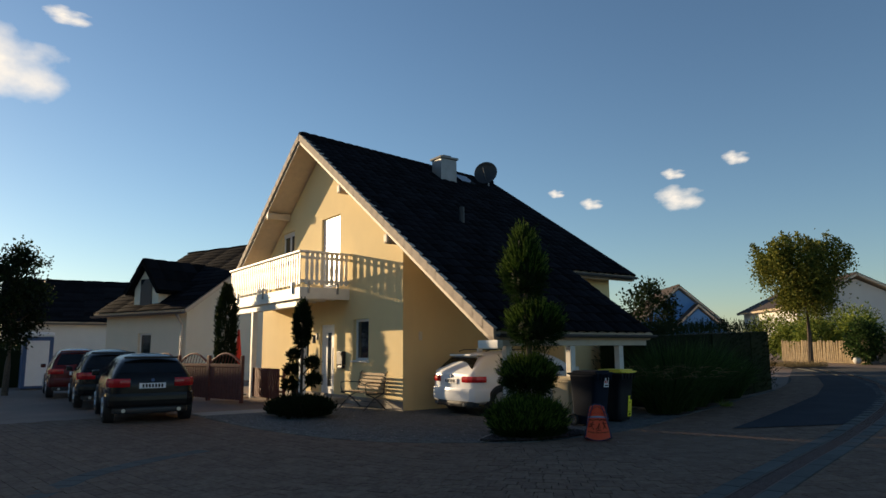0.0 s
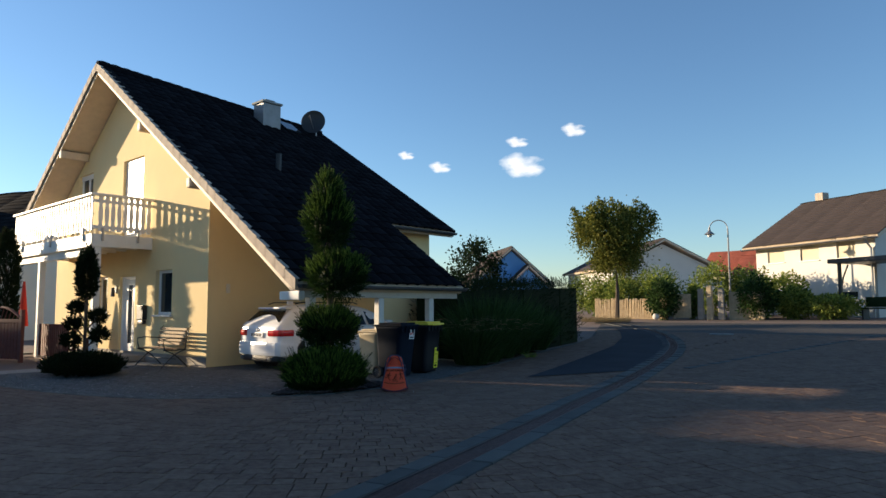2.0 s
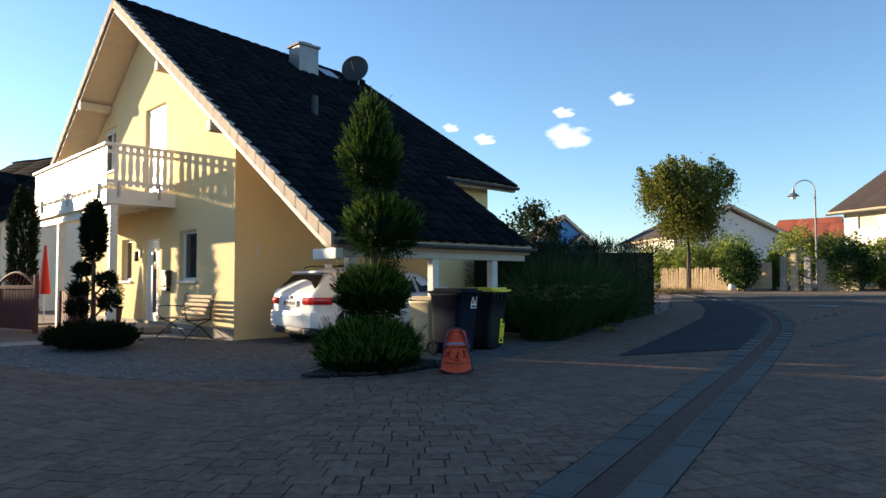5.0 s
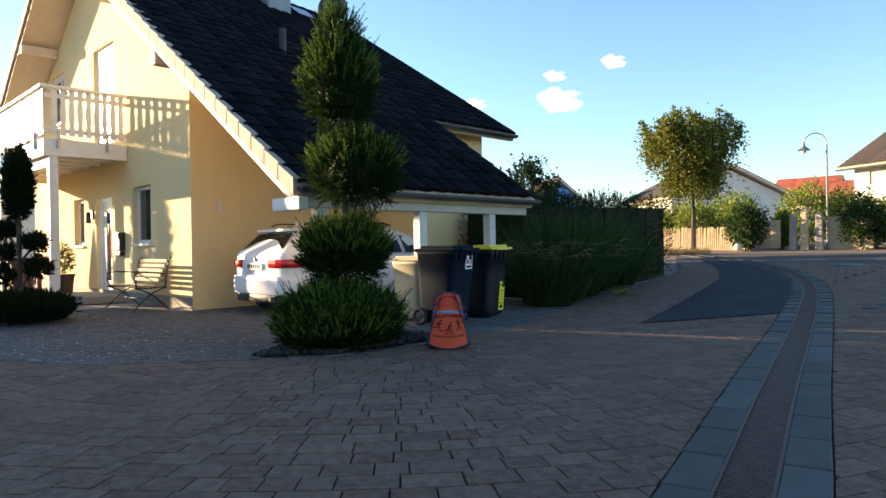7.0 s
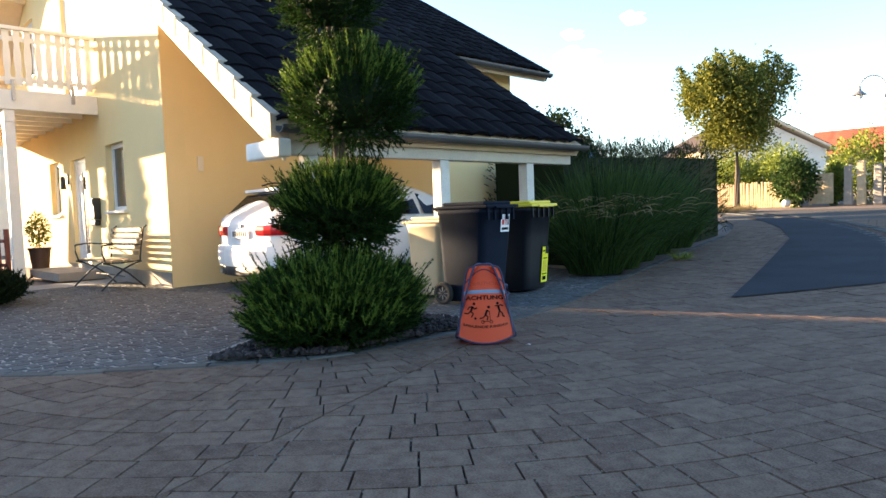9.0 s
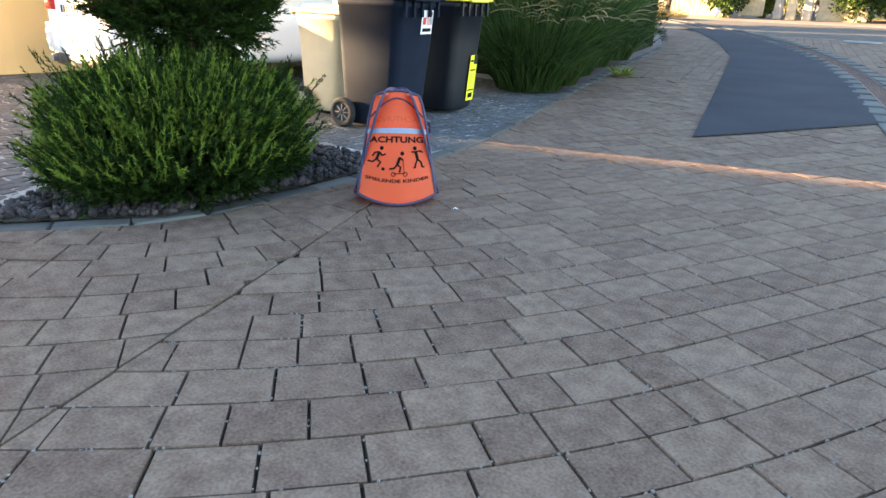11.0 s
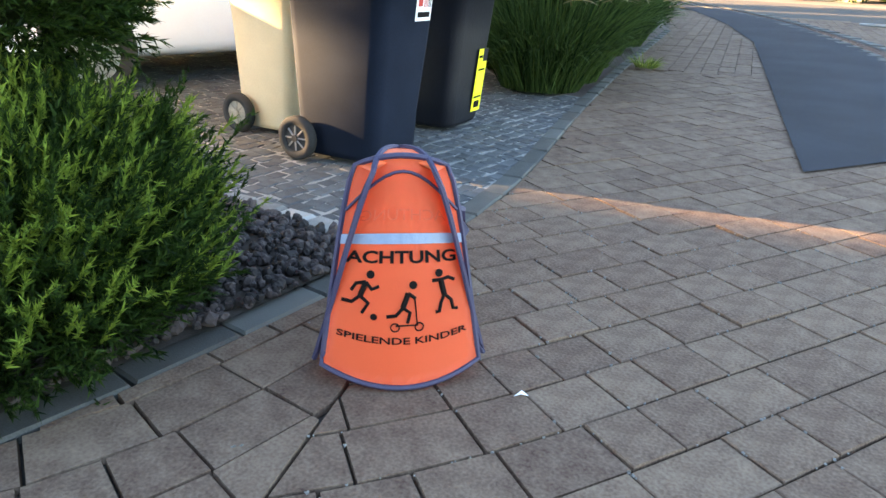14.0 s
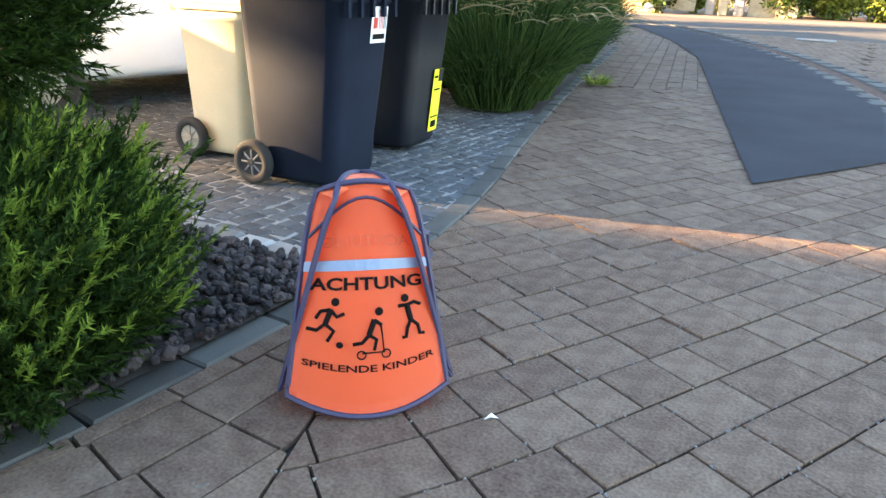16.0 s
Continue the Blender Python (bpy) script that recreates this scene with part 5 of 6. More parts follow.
# ---------------------------------------------------------------- street furniture and garden things by the yellow house
def bench(m):
    b = thing("garden_bench", m, "wooden slatted garden bench with curled black iron ends", "bench")
    for k in range(5):
        part("seat_slat", box(-0.58, 0.58, -0.42 + k * 0.085, -0.355 + k * 0.085, 0.42, 0.445, bevel=0.006), M_WOOD, b)
    for k in range(5):
        z = 0.5 + k * 0.085
        part("back_slat", box(-0.58, 0.58, 0.02 + k * 0.018, 0.042 + k * 0.018, z, z + 0.06, bevel=0.006), M_WOOD, b)
    for x in (-0.56, 0.56):
        bm = tube([(x, 0.06, 0.42), (x, 0.08, 0.6), (x, 0.13, 0.9), (x, 0.18, 0.94)], 0.013, n=6)
        tube([(x, -0.45, 0.41), (x, -0.2, 0.4), (x, 0.06, 0.42)], 0.013, n=6, bm=bm)
        tube([(x, -0.46, 0.66), (x, -0.3, 0.68), (x, 0.08, 0.65)], 0.013, n=6, bm=bm)
        tube([(x, -0.42, 0.41), (x, -0.46, 0.55), (x, -0.46, 0.66)], 0.012, n=6, bm=bm)
        part("end_frame", bm, M_BLACK, b)
        for y0, y1 in ((-0.46, 0.12), (0.08, -0.5)):
            leg = [(x, y0 + (y1 - y0) * s, 0.41 * (1 - s) + 0.08 * math.sin(math.pi * s)) for s in (0, 0.2, 0.4, 0.6, 0.8, 1)]
            part("leg", tube([(p[0], p[1], max(0.013, p[2])) for p in leg], 0.013, n=6), M_BLACK, b)
    part("stretcher", rod((-0.56, -0.17, 0.2), (0.56, -0.17, 0.2), 0.009, n=6), M_BLACK, b)
bench(pose(-15.2, 10.38, 0) @ Matrix.Diagonal((1.18, 1.0, 1.0, 1.0)))

def potted_plant(m, label, pot_mat, r, h, plant_h, seed):
    t = thing("potted_plant", m, label, "plant")
    bm = rod((0, 0, 0), (0, 0, h), r * 0.75, r, n=20); rod((0, 0, h - 0.03), (0, 0, h + 0.01), r * 1.08, r * 1.08, n=20, bm=bm)
    part("pot", bm, pot_mat, t)
    rng = np.random.default_rng(seed)
    p, d = shell(900, rng, (r * 1.1, r * 1.1, plant_h / 2), np.array([0, 0, h + plant_h / 2]), 0.3)
    v, f = leaves(p, d + rng.normal(scale=0.6, size=p.shape), 0.06 * (0.6 + 0.8 * rng.random(900)), 0.5, rng)
    mesh_object("foliage", v, f, M_LEAF, t)
    part("stem", rod((0, 0, h), (0, 0, h + plant_h * 0.6), 0.012, n=6), M_BARK, t)
potted_plant(pose(-19.4, 10.2, 0.15), "leafy plant in a dark brown pot on the door step", M_CLAY, 0.2, 0.4, 0.7, 8)

def arched_fence(m, w, h, mat, label):
    """A garden fence panel: boards under an arched lattice."""
    t = thing("fence_panel", m, label, "fence", "arched fence panels")
    for k in range(int(w / 0.14)):
        x = 0.02 + k * 0.14
        part("board", box(x, x + 0.115, 0.0, 0.022, 0.08, h * 0.72, bevel=0.004), mat, t)
    for x in (-0.05, w + 0.01):
        part("post", box(x - 0.045, x + 0.045, -0.03, 0.06, 0, h * 0.9, bevel=0.01), mat, t)
    arc = [(w * s, 0.01, h * 0.74 + 0.3 * math.sin(math.pi * s)) for s in [i / 12 for i in range(13)]]
    part("arch_rail", tube(arc, 0.032, n=6), mat, t)
    part("rail", box(0, w, -0.02, 0.0, h * 0.68, h * 0.74), mat, t)
    for k in range(1, 10):
        s = k / 10
        zt = h * 0.74 + 0.3 * math.sin(math.pi * s)
        part("lattice_bar", rod((w * s - 0.06, 0.01, h * 0.74), (w * s + 0.06, 0.01, zt), 0.012, n=5), mat, t)
for k in range(4):
    x, y = -26.0 + 1.75 * k, 6.6 + 0.45 * k
    arched_fence(at_angle(x, y, 0, 1.75, 0.45), 1.7, 1.5, M_REDWOOD if k > 0 else M_PALISADE, "dark red-brown garden fence panel with an arched lattice top" if k > 0 else "pale garden fence panel with an arched lattice top")
def picket_fence(m, w, h, mat, label):
    t = thing("picket_fence", m, label, "fence")
    for k in range(int(w / 0.13)):
        x = k * 0.13
        bm = box(x, x + 0.085, 0, 0.02, 0.06, h)
        part("picket", bm, mat, t)
    for z in (0.25, h - 0.25):
        part("rail", box(0, w, 0.021, 0.05, z, z + 0.06), mat, t)
    for x in (0.0, w / 2, w):
        part("post", box(x - 0.04, x + 0.04, 0.051, 0.12, 0, h), mat, t)
picket_fence(at_angle(-21.0, 9.35, 0, 1, 0.05), 2.2, 0.95, M_REDWOOD, "low reddish picket fence beside the balcony post")
para = thing("closed_parasol", pose(-22.56, 9.4, 0), "closed red parasol standing behind the fence", "parasol")
part("pole", rod((0, 0, 0), (0, 0, 2.25), 0.02), M_PAINT, para)
part("canopy", rod((0, 0, 0.85), (0, 0, 2.2), 0.16, 0.03, n=9), M_RED_CLOTH, para)
part("base", box(-0.25, 0.25, -0.25, 0.25, 0, 0.06, bevel=0.01), M_CONC, para)
wc = thing("portable_toilet", pose(-33.0, 4.3, 0), "blue and white portable toilet cabin behind parked cars", "cabin")
part("cabin", box(-0.55, 0.55, -0.55, 0.55, 0, 2.1, bevel=0.03), M_BLUE_PL, wc)
part("door", box(0.552, 0.57, -0.4, 0.4, 0.1, 1.95, bevel=0.006), M_LABEL, wc)
part("roof", box(-0.58, 0.58, -0.58, 0.58, 2.102, 2.3, bevel=0.08), M_LABEL, wc)

# ---------------------------------------------------------------- neighbours
nb = simple_house("cream neighbouring house with grey dormer roof behind the fence", pose(-33.3, 10.4, -0.27, 0, 0, 22) @ Matrix.Translation((-6.7, 0, 0)) @ Matrix.Scale(1.2, 4), 5.6, 8.6, 3.15, 6.1, M_CREAM_WALL, M_TILE, 0.4, windows=((2.4, 1.0, 0.9, 1.2, 0.0),))
part("dormer_wall", box(2.0, 3.7, -0.02, 3.0, 3.2, 4.15), M_CREAM_WALL, nb)
bm = bmesh.new()
a = [bm.verts.new(p) for p in ((2.0, -0.02, 4.152), (3.7, -0.02, 4.152), (2.85, -0.02, 5.15))]; b2 = [bm.verts.new((v.co.x, 0.28, v.co.z)) for v in a]
bm.faces.new(a); bm.faces.new(b2[::-1])
for i in range(3):
    bm.faces.new((a[i], b2[i], b2[(i + 1) % 3], a[(i + 1) % 3]))
part("dormer_gable", bm, M_CREAM_WALL, nb)
for x0 in (1.65, 4.05):
    tiled_roof(nb, "dormer_roof", [(x0, -0.3, 3.93), (x0, 3.4, 3.93), (2.85, 3.4, 5.32), (2.85, -0.3, 5.32)], M_TILE, tile=0.6, course=0.5)
part("dormer_window", box(2.45, 3.25, -0.05, -0.022, 3.3, 4.5), M_GLASS, nb)
part("dormer_sill", box(2.35, 3.35, -0.12, -0.022, 3.24, 3.298), M_PAINT, nb)
simple_house("white house with a dark backlit roof at the street's end", at_angle(-62, 3.95, 0, 0.1, 1), 12.7, 11.0, 3.9, 7.4, M_WHITE_WALL, M_TILE, 0.5)
broad_tree(-29.0, 3.1, 0, 5.4, 1.1, 1.7, "leafy tree in front of a dark roofed house", 4, mat=M_YEW, n_leaf=9000, leaf=0.13)
hedge([(-43.5, 3.0, 0.8), (-35.0, 3.5, 0.8)], 1.7, "dark clipped garden hedge at the far end of the street", M_HEDGE, 33, n_per=160, bl=0.1, bw=0.03)
# unseen houses added on the sunward side to shade the street, gapped for sun
simple_house("unseen white rendered end house added to shade the street", at_angle(-52, -3.15, 0, 0, -1), 3.45, 14, 4.2, 8.2, M_WHITE_WALL, M_TILE_BROWN, 0.4)
simple_house("unseen tall white rendered house added to shade the street", at_angle(-52, -7.4, 0, 0, -1), 18.4, 14, 4.2, 8.95, M_WHITE_WALL, M_TILE_BROWN, 0.4)
simple_house("unseen brown roofed house next door added to shade the street", at_angle(-50, -26, 0, 0, -1), 16, 14, 5.5, 11.0, M_CREAM_WALL, M_TILE_BROWN, 0.4)
simple_house("row house closing the street behind", at_angle(14, -4, 0, -1, -0.1), 18, 10, 4.5, 8.0, M_WHITE_WALL, M_TILE_BROWN, 0.4)
# beyond the bend
W1 = at_angle(-11.5, 42.6, gz(0, 42), 0.89, -0.455)
simple_house("white house with brown tiled roof and lowered shutters", W1, 7.0, 8.4, 3.75, 6.2, M_WHITE_WALL, M_TILE_BROWN, 0.5,
             windows=((0.8, 2.75, 1.1, 0.6, 0.9), (2.9, 2.75, 1.1, 0.75, 0.95), (5.0, 2.75, 1.0, 0.75, 0.95), (5.0, 0.75, 1.0, 0.4, 0.0)), gable_windows=((1, 2.5, 2.6, 1.2, 0.6), (1, 2.5, 1.6, 1.2, 0.35)), chimney=(0.7, 4.5, 6.95))
def canopy(m):
    t = thing("carport_canopy", m, "flat dark car port canopy on curved braces beside a white house", "canopy")
    part("roof", box(0, 4.5, -2.5, 0.0, 2.35, 2.55, bevel=0.02), M_BLACK, t)
    for x in (0.4, 4.1):
        part("post", box(x - 0.06, x + 0.06, -2.3, -2.18, 0, 2.348), M_BLACK, t)
        part("brace", tube([(x, -2.24, 1.0), (x - 0.1, -1.9, 1.7), (x - 0.3, -1.3, 2.3)], 0.04, n=6), M_BLACK, t)
canopy(W1 @ pose(6.3, 0.2, 0))
simple_house("white gabled house with brown roof behind a street tree", at_angle(-20.4, 60.7, gz(0, 50), -0.75, 0.66), 12, 9.0, 3.4, 5.6, M_WHITE_WALL, M_TILE_BROWN, 0.5)
simple_house("red roofed house among garden trees", at_angle(-24.9, 71, gz(0, 55), 1, 0.0), 4.6, 6, 3.4, 5.3, M_CREAM_WALL, M_TILE_RED, 0.5)
simple_house("second red roofed house farther off", at_angle(-20.9, 68.5, gz(0, 55), 1, 0.05), 5, 6, 2.9, 4.6, M_CREAM_WALL, M_TILE_RED, 0.5)
# blue house: gable towards the street
simple_house("bright blue gabled house behind a hedge", at_angle(-37.1, 61.1, 0.7, -0.78, 0.62), 9, 8.0, 3.0, 6.5, M_BLUE_WALL, M_TILE_BROWN, 0.4)
simple_house("small blue gabled annex beside a blue house", at_angle(-36.2, 60.2, 0.6, -0.78, 0.62), 5, 5.0, 2.4, 4.7, M_BLUE_WALL, M_TILE_BROWN, 0.3)
# garden edge beyond the bend
pal = thing("palisade_fence", Matrix.Identity(4), "weathered split-wood palisade fence along a garden", "fence")
rng = np.random.default_rng(9)
for k in range(46):
    s = k / 45
    x, y = -18.9 + 4.9 * s, 37.6 - 1.6 * s
    hgt = 0.95 + 0.12 * rng.random()
    part("stake", rod((x, y, gz(x, y) - 0.05), (x + 0.02 * rng.normal(), y, gz(x, y) + hgt), 0.055, 0.045, n=6), M_PALISADE, pal)
gw = thing("garden_gate_panel", pose(-13.6, 36.2, gz(0, 36.2)) @ Matrix.Diagonal((0.8, 1, 0.92, 1)), "plain brown wooden garden screen beside stone posts", "gate")
part("panel", box(0, 1.0, 0, 0.05, 0.05, 1.35, bevel=0.01), M_PALISADE, gw)
part("post", box(-0.1, -0.005, -0.02, 0.08, 0, 1.45), M_PALISADE, gw)
for k, x in enumerate((-12.25, -11.8, -11.25)):
    sp = thing("stone_pillar", pose(x, 36.1, gz(0, 36.1)), "upright natural stone pillar at the garden edge", "pillar", "stone pillars at the garden edge")
    bm = box(-0.14, 0.14, -0.1, 0.1, -0.05, 1.5 + 0.15 * (k % 2), bevel=0.05)
    for v in bm.verts:
        v.co += Vector((0.03 * noise.noise(v.co * 4), 0.03 * noise.noise(v.co * 4 + Vector((5, 0, 0))), 0))
    part("stone", bm, M_PALISADE if k % 2 else M_STONE, sp)
wall = thing("garden_screen_wall", pose(-11.0, 36.4, gz(0, 36.4)), "low tan garden screen behind ornamental grass", "wall")
part("panel", box(0, 1.6, 0, 0.12, -0.05, 1.3, bevel=0.01), M_PALISADE, wall)
ball = thing("garden_ball", pose(-14.2, 35.2, gz(0, 35.2)), "white stone ball on the ground by a bush", "ball")
bm = bmesh.new(); bmesh.ops.create_uvsphere(bm, u_segments=16, v_segments=10, radius=0.17)
for v in bm.verts:
    v.co.z = max(-0.15, v.co.z) + 0.15
part("stone", bm, M_WHITE_WALL, ball, smooth=True)
for x, y, r, h, lab, sd in ((-13.3, 35.8, 0.85, 2.0, "rounded green bush leaning over a fence", 51), (-16.8, 38.4, 1.1, 2.1, "tall green garden bush behind a palisade", 52), (-18.6, 39.0, 1.0, 1.9, "dense green garden bush behind a palisade", 53), (-14.8, 38.6, 1.0, 2.3, "dark green garden bush behind a palisade", 54),
                            (-11.8, 38.8, 1.3, 2.9, "large green shrub behind stone pillars", 55), (-9.0, 36.6, 0.9, 2.0, "tall arching green grass bush by a lamp", 56), (-7.6, 37.5, 0.8, 1.5, "green bush in front of a white house", 57), (-6.0, 37.4, 1.2, 1.1, "low wide green bush at the road edge", 58), (-12.2, 36.9, 0.35, 1.7, "slim green column shrub between panels", 59), (-20.5, 41, 1.6, 2.6, "large green shrub before a white house", 60), (-15.6, 40.2, 1.5, 2.9, "wide sunlit shrub behind a palisade", 62), (-10.3, 39.6, 1.2, 2.6, "sunlit green shrub beside a lamp", 63), (-8.3, 38.6, 1.1, 2.2, "sunlit arching bush before a white house", 64), (-17.7, 40.0, 1.3, 2.5, "dense sunlit shrub behind a palisade", 65)):
    bush(x - 0.75, y, r, h, lab, sd, M_GRASS if sd in (51, 56) else M_BUSH, 4200, 0.12)
grass_clump(pose(-15.6, 32.6, gz(0, 32.6)), "low dry brownish grass round a street tree", 2200, 2.6, 0.5, M_DRY, 61)
broad_tree(-19.2, 27.0, gz(0, 27), 4.0, 1.2, 0.6, "dark conifer-like garden tree behind the hedge", 12, mat=M_HEDGE, n_leaf=5000, leaf=0.15)
def street_lamp(m):
    t = thing("street_lamp", m, "tall street lamp with a curved arm and bell-shaped shade", "street lamp")
    part("pole", rod((0, 0, -0.1), (0, 0, 5.0), 0.06, 0.04), M_SLATE, t)
    arc = [(-0.5 + 0.5 * math.cos(a), 0, 5.0 + 0.55 * math.sin(a)) for a in [math.pi * k / 10 for k in range(10)]]
    part("arm", tube(arc, 0.03, n=6), M_SLATE, t)
    bm = rod((-0.98, 0, 4.75), (-0.98, 0, 4.95), 0.3, 0.08, n=16); rod((-0.98, 0, 4.95), (-0.98, 0, 5.17), 0.08, 0.04, n=12, bm=bm)
    part("shade", bm, M_SLATE, t)
    part("bowl", rod((-0.98, 0, 4.6), (-0.98, 0, 4.748), 0.1, 0.16, n=14), M_LABEL, t)
street_lamp(pose(-11.45, 38.0, gz(0, 38.0), 0, 0, 12) @ Matrix.Scale(0.9, 4))
wp = thing("white_post", pose(-1.35, 24.0, gz(0, 24)), "white square post at the road edge", "post")
part("shaft", box(-0.08, 0.08, -0.08, 0.08, -0.05, 2.0, bevel=0.015), M_PAINT, wp)
gb = thing("garden_bench", at_angle(-5.6, 37.6, gz(0, 37.6), 0.89, -0.45), "green wooden bench before a white house", "bench")
part("seat", box(0, 1.5, -0.2, 0.2, 0.42, 0.48), M_HEDGE, gb)
part("backrest", box(0, 1.5, 0.2, 0.26, 0.5, 0.95), M_HEDGE, gb)
for x in (0.1, 1.4):
    part("leg", box(x - 0.04, x + 0.04, -0.18, 0.22, -0.05, 0.419), M_BLACK, gb)

# ---------------------------------------------------------------- clouds, far away
def cloud_material():
    m = bpy.data.materials.new("glowing_cloud")
    m.use_nodes = True
    n, l = m.node_tree.nodes, m.node_tree.links
    b = n["Principled BSDF"]
    co = n.new("ShaderNodeTexCoord")
    ns = n.new("ShaderNodeTexNoise"); ns.inputs["Scale"].default_value, ns.inputs["Detail"].default_value = 3.2, 8
    l.new(co.outputs["Generated"], ns.inputs["Vector"])
    sub = n.new("ShaderNodeVectorMath"); sub.operation = "SUBTRACT"; sub.inputs[1].default_value = (0.5, 0.5, 0.5)
    l.new(co.outputs["Generated"], sub.inputs[0])
    ln = n.new("ShaderNodeVectorMath"); ln.operation = "LENGTH"; l.new(sub.outputs[0], ln.inputs[0])
    mr = n.new("ShaderNodeMapRange"); mr.inputs["From Min"].default_value, mr.inputs["From Max"].default_value, mr.inputs["To Min"].default_value, mr.inputs["To Max"].default_value = 0.05, 0.5, 0.55, -0.35
    l.new(ln.outputs["Value"], mr.inputs["Value"])
    add = n.new("ShaderNodeMath"); add.operation = "ADD"; l.new(ns.outputs["Fac"], add.inputs[0]); l.new(mr.outputs["Result"], add.inputs[1])
    al = n.new("ShaderNodeMapRange"); al.inputs["From Min"].default_value, al.inputs["From Max"].default_value = 0.52, 0.95
    l.new(add.outputs[0], al.inputs["Value"])
    # sunlight on the cloud is put in as a warm glow of its own
    em = n.new("ShaderNodeEmission"); em.inputs["Color"].default_value, em.inputs["Strength"].default_value = (1.0, 0.93, 0.84, 1), 0.85
    tr = n.new("ShaderNodeBsdfTransparent"); ms = n.new("ShaderNodeMixShader")
    l.new(al.outputs["Result"], ms.inputs[0]); l.new(tr.outputs[0], ms.inputs[1]); l.new(em.outputs[0], ms.inputs[2])
    l.new(ms.outputs[0], n["Material Output"].inputs["Surface"])
    return m
M_CLOUD = cloud_material()
def cloud(yaw, pitch, w, h):
    """A far puff of cloud at an azimuth and height in degrees, of that angular size."""
    d = 1500.0
    y, p = radians(yaw), radians(pitch)
    c = Vector((-math.sin(y) * math.cos(p), math.cos(y) * math.cos(p), math.sin(p))) * d
    bm = bmesh.new()
    hw, hh = d * math.tan(radians(w / 2)), d * math.tan(radians(h / 2))
    bm.faces.new([bm.verts.new(q) for q in ((-hw, -hh, 0), (hw, -hh, 0), (hw, hh, 0), (-hw, hh, 0))])
    ob = part("cloud", bm, M_CLOUD)
    ob.matrix_world = look(c, (0, 0, 0))
    ob.visible_shadow = False
    tagged(ob, "small white cumulus cloud in the evening sky", "cloud", kind="structure")
cloud(35.0, 11.9, 6.0, 3.5)
cloud(35.3, 13.9, 3.0, 1.5)
cloud(30.5, 14.7, 3.2, 1.9)
cloud(42.0, 11.9, 3.0, 1.6)
cloud(44.9, 12.9, 2.2, 1.2)
cloud(89.2, 20.2, 11.5, 8.5)
cloud(85.6, 24.4, 5.0, 2.2)

# ---------------------------------------------------------------- paving, piece by piece
rng = np.random.default_rng(14)
def along(line, length, width, height, gap, lift, off=0.0):
    """Stones laid end to end along a line: returns poses (x, y, z, heading, length)."""
    ln = smooth_line(line, 0.02)
    nr = normals2(ln)
    ln = ln + nr * off
    d = np.r_[0, np.cumsum(np.linalg.norm(np.diff(ln, axis=0), axis=1))]
    out, s = [], 0.0
    while s + length < d[-1]:
        x, y = np.interp(s + length / 2, d, ln[:, 0]), np.interp(s + length / 2, d, ln[:, 1])
        x0, y0 = np.interp(s, d, ln[:, 0]), np.interp(s, d, ln[:, 1]); x1, y1 = np.interp(s + length, d, ln[:, 0]), np.interp(s + length, d, ln[:, 1])
        out.append((x, y, gz(x, y) + lift, math.atan2(y1 - y0, x1 - x0)))
        s += length + gap
    return out
def stone_mesh(name, l, w, h, mat, bevel=0.008):
    bm = bmesh.new()
    b = bevel
    lo = [bm.verts.new((sx * l / 2, sy * w / 2, -h)) for sx, sy in ((-1, -1), (1, -1), (1, 1), (-1, 1))]
    mid = [bm.verts.new((sx * l / 2, sy * w / 2, -b)) for sx, sy in ((-1, -1), (1, -1), (1, 1), (-1, 1))]
    top = [bm.verts.new((sx * (l / 2 - b), sy * (w / 2 - b), 0)) for sx, sy in ((-1, -1), (1, -1), (1, 1), (-1, 1))]
    bm.faces.new(top)
    for a, c in ((lo, mid), (mid, top)):
        for i in range(4):
            bm.faces.new((a[i], a[(i + 1) % 4], c[(i + 1) % 4], c[i]))
    me = bpy.data.meshes.new(name); bm.to_mesh(me); bm.free(); me.materials.append(mat)
    return me
M_KERB_ONE = material("granite_kerb_single", (0.075, 0.076, 0.068), 0.8, vary=0.25, scale=8, fine=200, pieces="object", piece_amount=0.12)
M_PALE_ONE = material("pale_granite_block", (0.24, 0.235, 0.22), 0.85, vary=0.3, scale=8, fine=200, pieces="object", piece_amount=0.12)
M_CONC_ONE = material("concrete_channel_stone", (0.06, 0.064, 0.06), 0.85, vary=0.2, scale=5, fine=160, pieces="object", piece_amount=0.1)
def lay(name, mesh, spots, parent, tilt=0.4):
    for x, y, z, a in spots:
        ob = new(name, mesh); ob.parent = parent
        ob.matrix_basis = pose(x, y, z + 0.002 * rng.normal(), tilt * rng.normal(), tilt * rng.normal(), math.degrees(a) + 0.6 * rng.normal())
lay("kerb_stone", stone_mesh("kerb_stone", 0.32, 0.11, 0.1, M_KERB_ONE), along(BORDER[:-2], 0.32, 0.11, 0.1, 0.008, 0.006), street)
lay("granite_block", stone_mesh("granite_block", 0.15, 0.13, 0.1, M_PALE_ONE, 0.014), along([(-8.2, 11.02), (-8.5, 11.03), (-9.22, 10.93)], 0.15, 0.13, 0.1, 0.012, 0.03) + along([(-8.66, 8.88), (-9.0, 9.35), (-9.22, 9.8), (-9.3, 10.3), (-9.3, 10.8)], 0.15, 0.13, 0.1, 0.012, 0.03), bed, 1.0)
chan = stone_mesh("channel_stone", 0.5, 0.2, 0.1, M_CONC_ONE)
lay("channel_stone", chan, along(DRAIN, 0.5, 0.2, 0.1, 0.008, 0.009, 0.225) + along(DRAIN, 0.5, 0.2, 0.1, 0.008, 0.009, -0.225), street, 0.2)
